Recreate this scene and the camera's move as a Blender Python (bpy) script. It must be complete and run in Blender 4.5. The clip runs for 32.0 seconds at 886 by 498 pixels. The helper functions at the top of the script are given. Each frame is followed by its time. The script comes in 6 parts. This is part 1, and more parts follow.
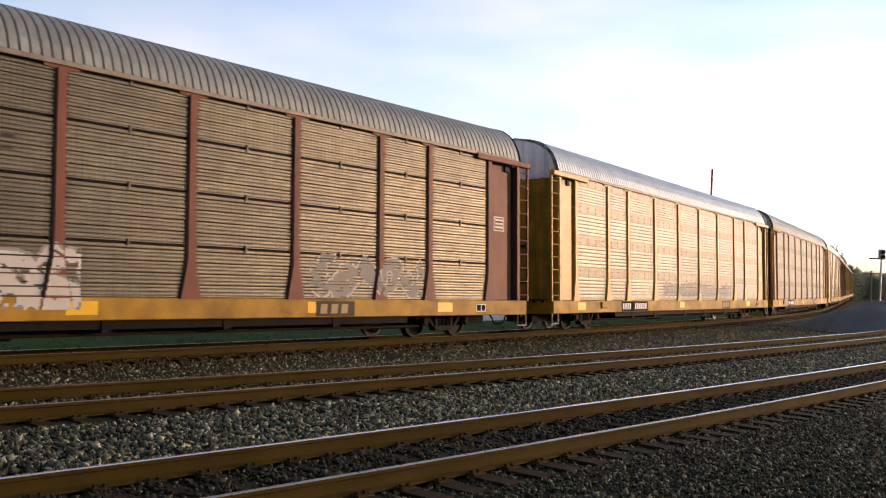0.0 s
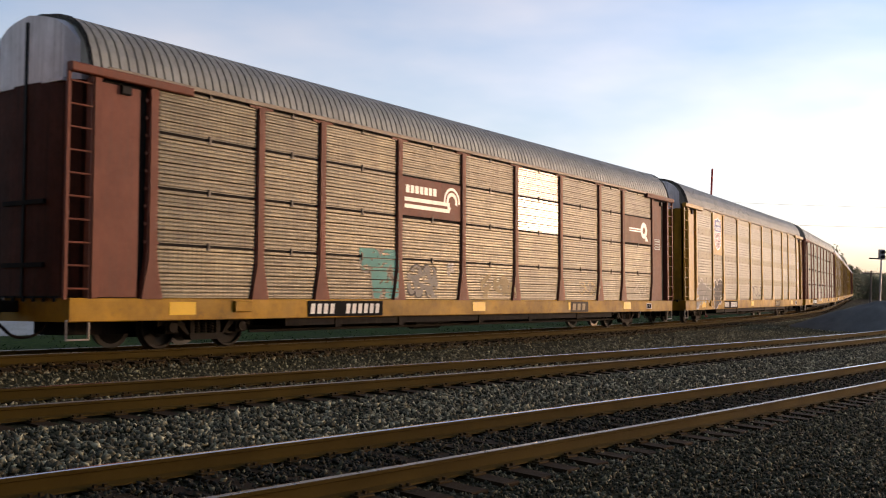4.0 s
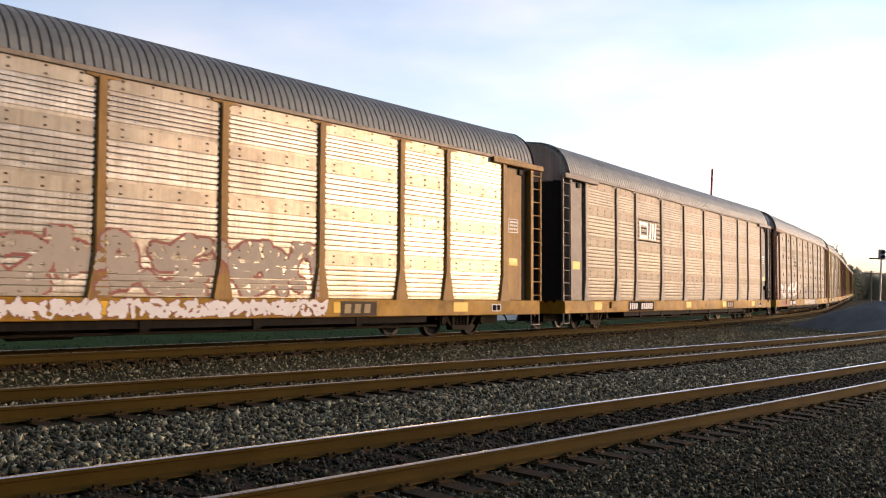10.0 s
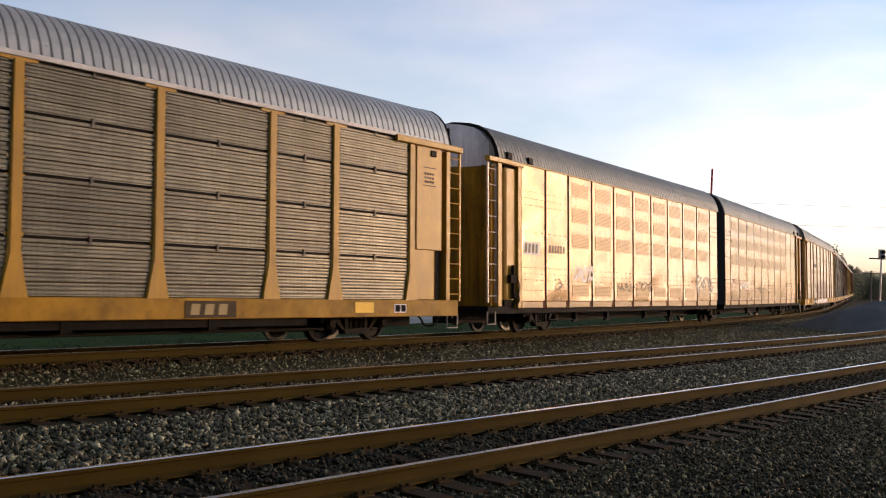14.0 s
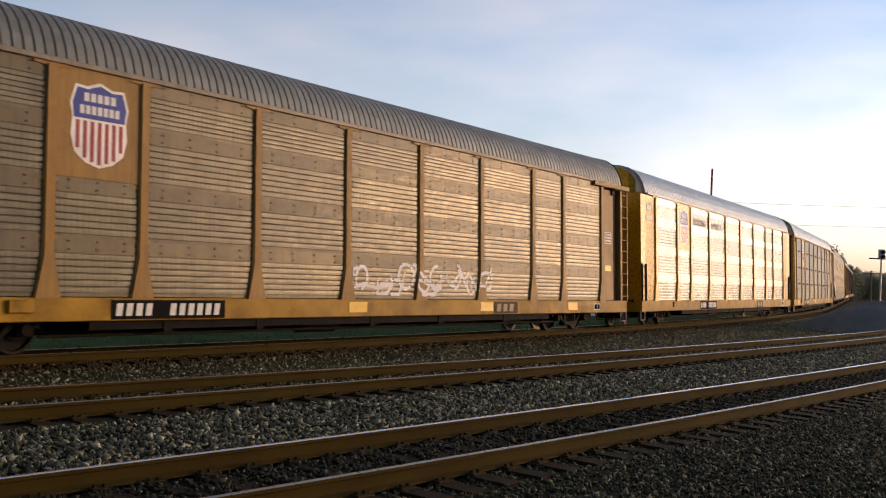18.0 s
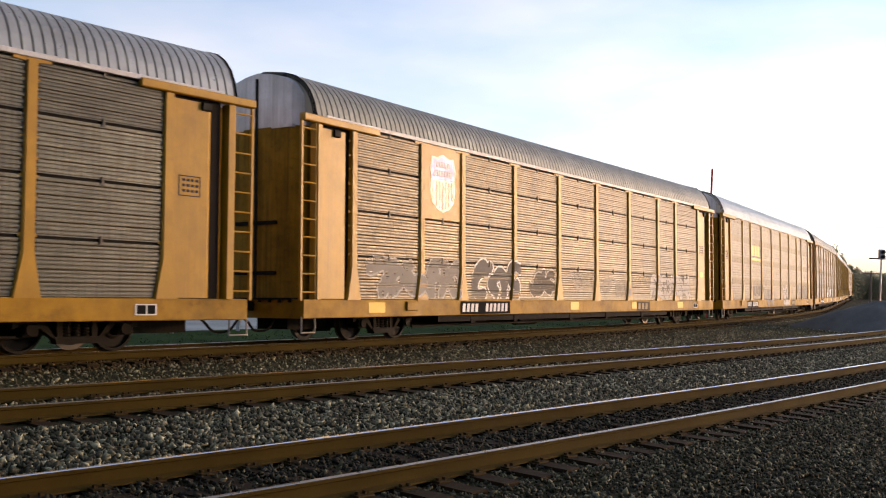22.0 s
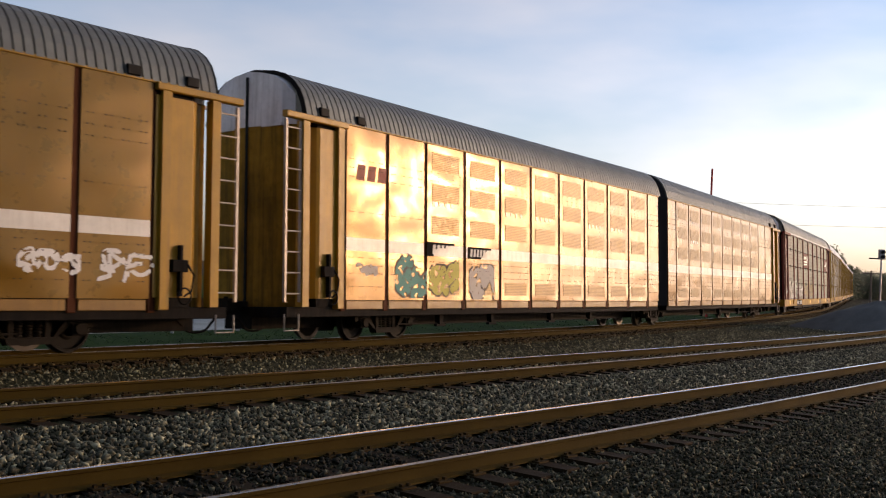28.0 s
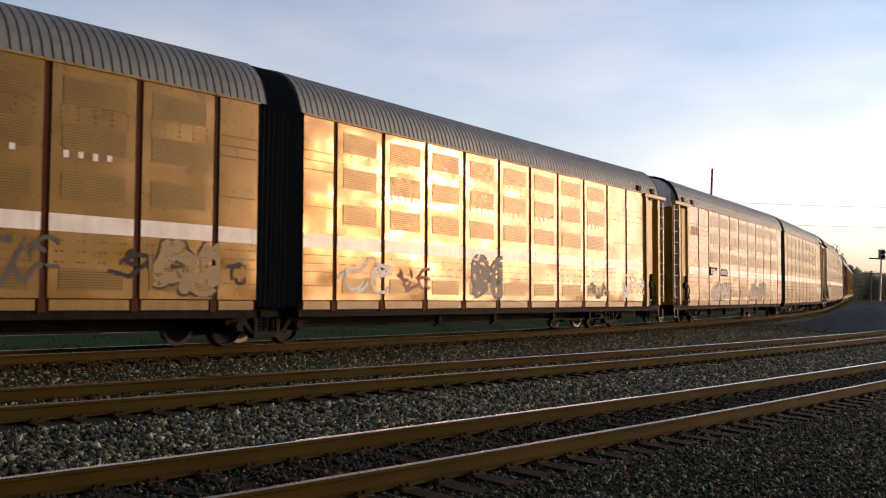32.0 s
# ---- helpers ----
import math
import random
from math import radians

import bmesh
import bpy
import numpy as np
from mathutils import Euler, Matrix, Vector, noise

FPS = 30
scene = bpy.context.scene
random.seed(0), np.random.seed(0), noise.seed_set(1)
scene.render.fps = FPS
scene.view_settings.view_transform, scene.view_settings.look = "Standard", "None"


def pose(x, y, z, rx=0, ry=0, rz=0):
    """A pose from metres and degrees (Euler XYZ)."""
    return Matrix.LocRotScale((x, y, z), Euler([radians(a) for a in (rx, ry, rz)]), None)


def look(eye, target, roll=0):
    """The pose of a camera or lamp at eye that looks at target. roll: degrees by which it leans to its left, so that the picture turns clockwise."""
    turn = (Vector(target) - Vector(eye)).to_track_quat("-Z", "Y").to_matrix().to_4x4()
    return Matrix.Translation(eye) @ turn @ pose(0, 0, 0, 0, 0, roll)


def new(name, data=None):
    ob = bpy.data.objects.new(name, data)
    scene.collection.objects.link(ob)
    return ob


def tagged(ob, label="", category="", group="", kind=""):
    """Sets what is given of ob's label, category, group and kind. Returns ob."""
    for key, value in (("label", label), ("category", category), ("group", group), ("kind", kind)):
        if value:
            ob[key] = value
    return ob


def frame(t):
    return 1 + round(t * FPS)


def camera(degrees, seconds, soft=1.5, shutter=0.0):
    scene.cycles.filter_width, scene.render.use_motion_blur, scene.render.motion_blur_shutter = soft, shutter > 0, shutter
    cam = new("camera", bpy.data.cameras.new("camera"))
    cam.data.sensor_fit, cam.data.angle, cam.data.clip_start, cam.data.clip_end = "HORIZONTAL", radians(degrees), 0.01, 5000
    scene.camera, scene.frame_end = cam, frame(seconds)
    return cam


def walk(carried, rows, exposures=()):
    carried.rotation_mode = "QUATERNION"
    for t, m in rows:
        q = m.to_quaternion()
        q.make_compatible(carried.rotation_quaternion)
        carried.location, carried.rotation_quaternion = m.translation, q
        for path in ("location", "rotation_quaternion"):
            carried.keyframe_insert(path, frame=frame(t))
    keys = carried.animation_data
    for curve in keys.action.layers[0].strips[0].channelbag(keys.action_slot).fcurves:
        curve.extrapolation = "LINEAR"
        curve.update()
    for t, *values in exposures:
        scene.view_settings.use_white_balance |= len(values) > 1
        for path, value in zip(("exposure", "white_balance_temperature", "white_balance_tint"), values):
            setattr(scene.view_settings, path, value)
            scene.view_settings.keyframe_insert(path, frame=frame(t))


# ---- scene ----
# ---------------------------------------------------------------- camera
cam = camera(47.29, 32.0, soft=1.12, shutter=0.08)
EYE = (0.0, 0.0, 1.774)
AIM = look(EYE, (0.0, 100.0, 1.774 + 100.0 * math.tan(radians(1.249))), 2.653)
STOPS = [(0.0, 1.77), (1.0, 1.84), (2.0, 1.87), (3.0, 1.55), (6.0, 1.35), (7.0, 1.66), (8.0, 1.80), (9.0, 1.72), (9.5, 1.87), (10.5, 1.38), (11.0, 1.07), (12.0, 1.15), (13.0, 1.13), (14.0, 1.38), (14.5, 1.75), (16.5, 0.56), (17.0, 0.13), (17.5, 0.46), (18.0, 1.23), (19.0, 1.48), (20.0, 1.66), (21.0, 1.75), (22.0, 1.74), (23.0, 1.62), (24.0, 1.40), (24.5, 1.58), (25.0, 1.74), (28.0, 1.25), (30.0, 1.31), (32.0, 1.23)]
EXPOSURES = [(t_, e_, 9300.0, 28.0) for t_, e_ in STOPS]
walk(cam, [(0.0, AIM), (32.0, AIM)], EXPOSURES)

# ---------------------------------------------------------------- world and sun
SUN_AZ, SUN_EL = 68.0, 8.0  # azimuth from the view axis towards the right, elevation
world = bpy.data.worlds.new("evening_sky")
scene.world = world
world.use_nodes = True
wn = world.node_tree.nodes
wn.clear()
sky = wn.new("ShaderNodeTexSky")
sky.sky_type = "NISHITA"
sky.sun_disc = False
sky.sun_elevation = radians(SUN_EL)
sky.sun_rotation = radians(SUN_AZ)
sky.air_density, sky.dust_density, sky.ozone_density = 1.0, 1.6, 4.5
bg = wn.new("ShaderNodeBackground")
bg.inputs["Strength"].default_value = 0.15
wo = wn.new("ShaderNodeOutputWorld")
# thin high haze over the whole sky: it whitens the blue and spreads the glow, in soft uneven veils
wt = world.node_tree
coord = wn.new("ShaderNodeTexCoord")
stretch = wn.new("ShaderNodeMapping")
stretch.inputs["Scale"].default_value = (1.0, 1.0, 3.2)
stretch.inputs["Rotation"].default_value = (0.0, radians(14), 0.0)
wt.links.new(coord.outputs["Generated"], stretch.inputs[0])
veil = wn.new("ShaderNodeTexNoise")
veil.inputs["Scale"].default_value, veil.inputs["Detail"].default_value, veil.inputs["Roughness"].default_value = 2.1, 5.0, 0.5
wt.links.new(stretch.outputs[0], veil.inputs["Vector"])
amount = wn.new("ShaderNodeMapRange")
for k_, v_ in (("From Min", 0.36), ("From Max", 0.68), ("To Min", 0.02), ("To Max", 0.7)):
    amount.inputs[k_].default_value = v_
wt.links.new(veil.outputs["Fac"], amount.inputs["Value"])
grey = wn.new("ShaderNodeRGBToBW")
wt.links.new(sky.outputs[0], grey.inputs[0])
haze = wn.new("ShaderNodeMix")
haze.data_type, haze.blend_type = "RGBA", "MULTIPLY"
haze.inputs[0].default_value = 1.0
wt.links.new(grey.outputs[0], haze.inputs[6])
haze.inputs[7].default_value = (1.37, 1.74, 2.24, 1)
blend = wn.new("ShaderNodeMix")
blend.data_type = "RGBA"
wt.links.new(amount.outputs[0], blend.inputs[0])
wt.links.new(sky.outputs[0], blend.inputs[6])
wt.links.new(haze.outputs[2], blend.inputs[7])
wt.links.new(blend.outputs[2], bg.inputs[0])
world.node_tree.links.new(bg.outputs[0], wo.inputs[0])

sun_data = bpy.data.lights.new("sun", "SUN")
sun_data.energy = 0.53
sun_data.angle = radians(0.6)
sun_data.color = (1.0, 0.69, 0.4)
sun = new("sun", sun_data)
SUN_DIR = Vector((math.sin(radians(SUN_AZ)) * math.cos(radians(SUN_EL)),
                  math.cos(radians(SUN_AZ)) * math.cos(radians(SUN_EL)), math.sin(radians(SUN_EL))))
sun.matrix_world = Matrix.Translation((60, 40, 60)) @ (-SUN_DIR).to_track_quat("-Z", "Y").to_matrix().to_4x4()


# ---------------------------------------------------------------- materials
def node(nt, kind, **kw):
    n = nt.nodes.new(kind)
    for k, v in kw.items():
        n.inputs[k.replace("_", " ")].default_value = v
    return n


def ramp(nt, fac, stops):
    r = nt.nodes.new("ShaderNodeValToRGB")
    e = r.color_ramp.elements
    while len(e) < len(stops):
        e.new(0.5)
    for el, (pos_, c) in zip(e, stops):
        el.position, el.color = pos_, (*c, 1)
    nt.links.new(fac, r.inputs[0])
    return r.outputs[0]


def mix(nt, fac, a, b, mode="MIX"):
    m = nt.nodes.new("ShaderNodeMix")
    m.data_type, m.blend_type = "RGBA", mode
    for sock, v in ((m.inputs[0], fac), (m.inputs[6], a), (m.inputs[7], b)):
        if isinstance(v, bpy.types.NodeSocket):
            nt.links.new(v, sock)
        elif isinstance(v, (int, float)):
            sock.default_value = v
        else:
            sock.default_value = (*v, 1)
    return m.outputs[2]


def noise_of(nt, scale, detail=4.0, rough=0.6, stretch=(1, 1, 1), coord="Object", wobble=True):
    tc = nt.nodes.new("ShaderNodeTexCoord")
    mp = nt.nodes.new("ShaderNodeMapping")
    mp.inputs["Scale"].default_value = stretch
    nt.links.new(tc.outputs[coord], mp.inputs[0])
    if wobble:
        oi = nt.nodes.new("ShaderNodeObjectInfo")
        sc = nt.nodes.new("ShaderNodeMath")
        sc.operation = "MULTIPLY"
        sc.inputs[1].default_value = 37.0
        nt.links.new(oi.outputs["Random"], sc.inputs[0])
        nt.links.new(sc.outputs[0], mp.inputs["Location"])
    nz = nt.nodes.new("ShaderNodeTexNoise")
    nz.inputs["Scale"].default_value, nz.inputs["Detail"].default_value, nz.inputs["Roughness"].default_value = scale, detail, rough
    nt.links.new(mp.outputs[0], nz.inputs["Vector"])
    return nz.outputs["Fac"]


def shade(c, k):
    return tuple(min(1.0, v * k) for v in c)


def surface(name, base, rough=0.6, metal=0.0, dirt=(0.12, 0.08, 0.05), dirt_amount=0.5, grain=9.0, streak=True, bump=0.15,
            bump_scale=30.0, spec=0.5, vary=0.25, warp=0.0, tone=0.0, wear=0.0):
    """Painted or bare weathered surface: patchy tone, vertical dirt streaks, fine grain relief."""
    m = bpy.data.materials.new(name)
    m.use_nodes = True
    nt = m.node_tree
    b = nt.nodes["Principled BSDF"]
    big = noise_of(nt, 1.1, 5, 0.65)
    fine = noise_of(nt, grain, 6, 0.7)
    col = ramp(nt, big, [(0.3, shade(base, 1 - vary)), (0.7, shade(base, 1 + vary * 0.5))])
    if streak:
        st = noise_of(nt, 2.2, 6, 0.7, (2.2, 2.2, 0.16))
        msk = ramp(nt, st, [(0.45, (0, 0, 0)), (0.78, (dirt_amount,) * 3)])
        col = mix(nt, msk, col, dirt)
        thin = noise_of(nt, 3.0, 4, 0.65, (5.5, 5.5, 0.1))
        col = mix(nt, ramp(nt, thin, [(0.52, (0, 0, 0)), (0.7, (dirt_amount * 0.7,) * 3)]), col, dirt)
    spots = ramp(nt, fine, [(0.55, (0, 0, 0)), (0.8, (dirt_amount * 0.8,) * 3)])
    col = mix(nt, spots, col, dirt)
    if wear:  # rubbed, paler patches
        wf = noise_of(nt, 1.6, 7, 0.75, (0.6, 1.0, 1.9))
        col = mix(nt, ramp(nt, wf, [(0.5, (0, 0, 0)), (0.68, (wear,) * 3)]), col, shade(base, 1.9))
    if tone:  # each sheet has weathered a little differently
        oi = nt.nodes.new("ShaderNodeObjectInfo")
        col = mix(nt, 1.0, col, ramp(nt, oi.outputs["Random"], [(0.0, (1 - tone,) * 3), (1.0, (1 + 0.3 * tone,) * 3)]), "MULTIPLY")
    nt.links.new(col, b.inputs["Base Color"])
    rr = ramp(nt, fine, [(0.3, (max(0.03, rough - 0.1),) * 3), (0.75, (min(1, rough + 0.15),) * 3)])
    nt.links.new(rr, b.inputs["Roughness"])
    b.inputs["Metallic"].default_value = metal
    b.inputs["Specular IOR Level"].default_value = spec
    bp = nt.nodes.new("ShaderNodeBump")
    bp.inputs["Strength"].default_value = bump
    bp.inputs["Distance"].default_value = 0.01
    hgt = noise_of(nt, bump_scale, 4, 0.6)
    nt.links.new(hgt, bp.inputs["Height"])
    if warp:
        wp = nt.nodes.new("ShaderNodeBump")
        wp.inputs["Strength"].default_value = 1.0
        wp.inputs["Distance"].default_value = warp
        wv = noise_of(nt, 1.0, 1.0, 0.4, (0.6, 1.0, 1.0))
        nt.links.new(wv, wp.inputs["Height"])
        nt.links.new(wp.outputs[0], bp.inputs["Normal"])
    nt.links.new(bp.outputs[0], b.inputs["Normal"])
    if warp:
        nt.links.new(wp.outputs[0], b.inputs["Coat Normal"])
    return m


def perforated(m, period=0.115, amount=0.3):
    """Upright rows of small holes along a sheet, seen as fine dark lines."""
    nt = m.node_tree
    b = nt.nodes["Principled BSDF"]
    col = b.inputs["Base Color"].links[0].from_socket
    tc = nt.nodes.new("ShaderNodeTexCoord")
    wv = nt.nodes.new("ShaderNodeTexWave")
    wv.wave_type, wv.bands_direction, wv.wave_profile = "BANDS", "X", "SIN"
    wv.inputs["Scale"].default_value = 2 * math.pi / (20 * period)
    wv.inputs["Distortion"].default_value, wv.inputs["Detail"].default_value = 0.5, 2.0
    wv.inputs["Detail Scale"].default_value = 0.6
    nt.links.new(tc.outputs["Object"], wv.inputs["Vector"])
    lines = ramp(nt, wv.outputs["Fac"], [(0.72, (0, 0, 0)), (0.95, (amount,) * 3)])
    patchy = ramp(nt, noise_of(nt, 0.9, 3, 0.6), [(0.35, (0.1,) * 3), (0.65, (1.0,) * 3)])
    dark = mix(nt, 1.0, col, (0.45, 0.42, 0.36), "MULTIPLY")
    nt.links.new(mix(nt, mix(nt, 1.0, lines, patchy, "MULTIPLY"), col, dark), b.inputs["Base Color"])


def plain(name, base, rough=0.7, metal=0.0):
    return surface(name, base, rough, metal, dirt_amount=0.25, streak=False, bump=0.05, vary=0.12, spec=0.15)


MAT = {}
YELLOW = (0.42, 0.213, 0.016)
MAT["yellow"] = surface("yellow_paint", YELLOW, 0.42, spec=0.25, dirt=(0.2, 0.1, 0.04), dirt_amount=0.35)
MAT["ochre"] = surface("faded_ochre_paint", (0.33, 0.165, 0.03), 0.6, spec=0.3, dirt=(0.12, 0.065, 0.03), dirt_amount=0.6)
MAT["bright"] = surface("bright_yellow_paint", (0.43, 0.215, 0.008), 0.28, 0.25, spec=0.35, dirt=(0.25, 0.14, 0.04), dirt_amount=0.25)
MAT["sill_dirty"] = surface("grimy_yellow_sill_paint", (0.35, 0.172, 0.009), 0.6, spec=0.2, dirt=(0.07, 0.042, 0.024), dirt_amount=0.9, vary=0.5, grain=2.6, streak=False)
MAT["red"] = surface("red_brown_paint", (0.18, 0.05, 0.028), 0.6, spec=0.2, dirt=(0.1, 0.05, 0.035), dirt_amount=0.45)
MAT["maroon"] = surface("maroon_paint", (0.15, 0.026, 0.02), 0.6, spec=0.2, dirt=(0.07, 0.03, 0.02), dirt_amount=0.4)
MAT["brown"] = surface("faded_brown_paint", (0.2, 0.09, 0.05), 0.6, spec=0.2, dirt=(0.1, 0.06, 0.04), dirt_amount=0.45)
MAT["grey"] = surface("weathered_grey_paint", (0.12, 0.1, 0.08), 0.6, dirt=(0.0525, 0.0413, 0.0338), dirt_amount=0.4)
MAT["black"] = surface("black_paint", (0.008, 0.0075, 0.007), 0.7, dirt=(0.016, 0.013, 0.01), dirt_amount=0.35, spec=0.15)
MAT["white"] = surface("white_paint", (0.4960, 0.4960, 0.4928), 0.5, dirt=(0.2000, 0.1600, 0.1232), dirt_amount=0.4)
MAT["roof_grey"] = surface("galvanised_roof", (0.22, 0.222, 0.19), 0.5, 0.4, dirt=(0.0898, 0.0866, 0.0690), dirt_amount=0.5, tone=0.3)
MAT["roof_light"] = surface("light_galvanised_roof", (0.36, 0.37, 0.345), 0.35, 0.5, dirt=(0.3300, 0.3164, 0.2744), dirt_amount=0.4)
MAT["roof_dark"] = surface("dark_galvanised_roof", (0.15, 0.158, 0.138), 0.5, 0.4, dirt=(0.0970, 0.0927, 0.0855), dirt_amount=0.5)
SHEETS = {  # base, roughness, metal, dirt, dirt amount, wear, name of the strip's look
    "sheet_tan": ((0.093, 0.08, 0.048), 0.42, 0.4, (0.045, 0.03, 0.018), 0.75, 0.5),
    "sheet_brown": ((0.094, 0.075, 0.042), 0.42, 0.4, (0.045, 0.028, 0.018), 0.75, 0.4),
    "sheet_grey": ((0.108, 0.101, 0.073), 0.4, 0.45, (0.056, 0.044, 0.032), 0.65, 0.5),
    "sheet_bright": ((0.3, 0.275, 0.235), 0.34, 0.75, (0.15, 0.105, 0.068), 0.6, 0.4),
    "sheet_polished": ((0.28, 0.268, 0.24), 0.23, 0.85, (0.13, 0.09, 0.055), 0.5, 0.2),
    "sheet_white": ((0.27, 0.265, 0.25), 0.3, 0.8, (0.275, 0.264, 0.2475), 0.5, 0.3)}
for k_, (base_, rough_, metal_, dirt_, amount_, wear_) in SHEETS.items():
    MAT[k_] = surface(k_.replace("sheet_", "") + "_galvanised_ribbed_sheet", base_, rough_, metal_, dirt=dirt_, dirt_amount=amount_, vary=0.3, tone=0.3, wear=wear_)
    perforated(MAT[k_], amount=0.55 if k_ in ("sheet_tan", "sheet_brown") else 0.35)
    rust_ = 1.0 if base_[0] < 0.2 else 0.35
    if k_ == "sheet_polished":
        rust_, base_ = 0.0, shade(base_, 1.7)
    strip_ = (base_[0] * (1 - 0.06 * rust_), base_[1] * (1 - 0.18 * rust_), base_[2] * (1 - 0.45 * rust_))
    MAT[k_ + "_strip"] = surface(k_.replace("sheet_", "") + "_rust_washed_flat_strip", strip_, rough_ + 0.08, metal_ * 0.75, dirt=shade(dirt_, 0.9), dirt_amount=amount_, vary=0.3, tone=0.3)
MAT["gloss"] = surface("glossy_yellow_panel_paint", (0.145, 0.068, 0.003), 0.31, 0.42, dirt=(0.11, 0.05, 0.004), dirt_amount=0.2, warp=0.075, spec=0.2, vary=0.1, bump=0.02, grain=3.0)
coat = MAT["gloss"].node_tree.nodes["Principled BSDF"].inputs
coat["Coat Weight"].default_value, coat["Coat Roughness"].default_value, coat["Coat IOR"].default_value = 0.25, 0.17, 1.5
MAT["skirt"] = surface("dull_yellow_skirt_paint", (0.27, 0.135, 0.024), 0.45, 0.0, dirt=(0.12, 0.06, 0.02), dirt_amount=0.4, spec=0.3)
# slot backing coloured darker than the slats to paint the shade between them
MAT["slot"] = surface("slotted_vent_painted_shade", (0.095, 0.055, 0.01), 0.6, dirt=(0.05, 0.025, 0.01), dirt_amount=0.3, spec=0.2)
MAT["slat"] = surface("vent_slat_paint", (0.19, 0.102, 0.01), 0.35, 0.2, dirt=(0.12, 0.06, 0.018), dirt_amount=0.3, spec=0.3)
MAT["hood_white"] = surface("sooty_white_hood_paint", (0.66, 0.64, 0.63), 0.6, dirt=(0.13, 0.11, 0.09), dirt_amount=0.45, spec=0.2)
MAT["hood_tan"] = surface("dusty_tan_hood_paint", (0.24, 0.18, 0.145), 0.6, dirt=(0.1, 0.07, 0.05), dirt_amount=0.5, spec=0.2)
MAT["sill_mark"] = surface("worn_dark_sill_patch", (0.06, 0.04, 0.022), 0.7, dirt=(0.15, 0.08, 0.03), dirt_amount=0.5, streak=False, spec=0.15)
MAT["eave_tan"] = surface("dusty_galvanised_eave", (0.19, 0.155, 0.115), 0.55, 0.2, dirt=(0.07, 0.05, 0.035), dirt_amount=0.5, spec=0.3)
# darker copies of the car paints: shade of the car gaps, plus grime streaks
END_SHADE_GRIME = {}
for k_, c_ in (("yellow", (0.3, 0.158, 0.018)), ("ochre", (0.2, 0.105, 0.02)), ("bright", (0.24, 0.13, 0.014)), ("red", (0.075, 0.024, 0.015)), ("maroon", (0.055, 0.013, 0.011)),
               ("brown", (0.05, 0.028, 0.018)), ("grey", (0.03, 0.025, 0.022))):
    END_SHADE_GRIME[k_] = "end_" + k_
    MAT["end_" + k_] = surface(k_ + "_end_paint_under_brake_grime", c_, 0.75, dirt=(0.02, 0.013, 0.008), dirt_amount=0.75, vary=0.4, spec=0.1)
MAT["stripe"] = surface("white_band_paint", (0.74, 0.70, 0.62), 0.4, dirt=(0.3, 0.22, 0.14), dirt_amount=0.3)
# dark groove colour stands in for the shade between the sheet ribs
MAT["slit"] = surface("rib_groove_painted_shade", (0.078, 0.06, 0.038), 0.8, dirt=(0.035, 0.025, 0.016), dirt_amount=0.5, spec=0.2)
MAT["latch"] = surface("dull_latch_steel", (0.07, 0.06, 0.048), 0.55, 0.3, dirt_amount=0.3, streak=False)
MAT["bolt"] = surface("dark_bolt_steel", (0.045, 0.028, 0.014), 0.7, dirt_amount=0.3, spec=0.2)
MAT["rubber"] = surface("black_rubber_bellows", (0.018, 0.017, 0.017), 0.75, dirt=(0.03, 0.026, 0.02), dirt_amount=0.4, spec=0.15)
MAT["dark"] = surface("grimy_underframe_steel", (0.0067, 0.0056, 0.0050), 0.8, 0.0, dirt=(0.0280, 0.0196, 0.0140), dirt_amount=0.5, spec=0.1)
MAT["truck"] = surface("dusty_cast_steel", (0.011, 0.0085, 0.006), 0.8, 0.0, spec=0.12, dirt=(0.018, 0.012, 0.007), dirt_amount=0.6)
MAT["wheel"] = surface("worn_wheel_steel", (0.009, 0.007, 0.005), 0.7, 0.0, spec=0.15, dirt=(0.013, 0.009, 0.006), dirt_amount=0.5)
MAT["tread"] = plain("polished_tread_steel", (0.09, 0.08, 0.07), 0.5, 0.8)
MAT["ladder"] = surface("ladder_steel", (0.42, 0.36, 0.3), 0.5, 0.3, dirt_amount=0.3, streak=False)
MAT["patch"] = plain("yellow_reflective_tape", (0.75, 0.42, 0.02), 0.35)
MAT["plate"] = surface("dark_stencil_plate", (0.012, 0.011, 0.01), 0.9, dirt=(0.03, 0.025, 0.02), dirt_amount=0.3, streak=False, spec=0.05)
MAT["ink"] = plain("white_stencil_paint", (0.7, 0.68, 0.62), 0.5)
MAT["blackink"] = plain("black_stencil_paint", (0.025, 0.022, 0.02), 0.5)
MAT["blue"] = plain("emblem_blue_paint", (0.03, 0.04, 0.16), 0.3, 0.2)
MAT["emred"] = plain("emblem_red_paint", (0.22, 0.032, 0.035), 0.3, 0.2)
MAT["tag_white"] = plain("white_spray_paint", (0.5, 0.46, 0.41), 0.6)
MAT["tag_silver"] = plain("silver_spray_paint", (0.24, 0.22, 0.19), 0.6)
MAT["tag_black"] = plain("black_spray_paint", (0.03, 0.025, 0.025), 0.6)
MAT["tag_red"] = plain("red_spray_paint", (0.3, 0.1, 0.08), 0.6)
MAT["tag_teal"] = plain("teal_spray_paint", (0.08, 0.3, 0.26), 0.6)
MAT["tag_paper"] = plain("fresh_white_spray_paint", (0.72, 0.7, 0.66), 0.5)
MAT["tag_grey"] = plain("thin_grey_spray_paint", (0.09, 0.085, 0.08), 0.6)
MAT["tag_dark"] = plain("dull_brown_spray_paint", (0.06, 0.05, 0.04), 0.6)
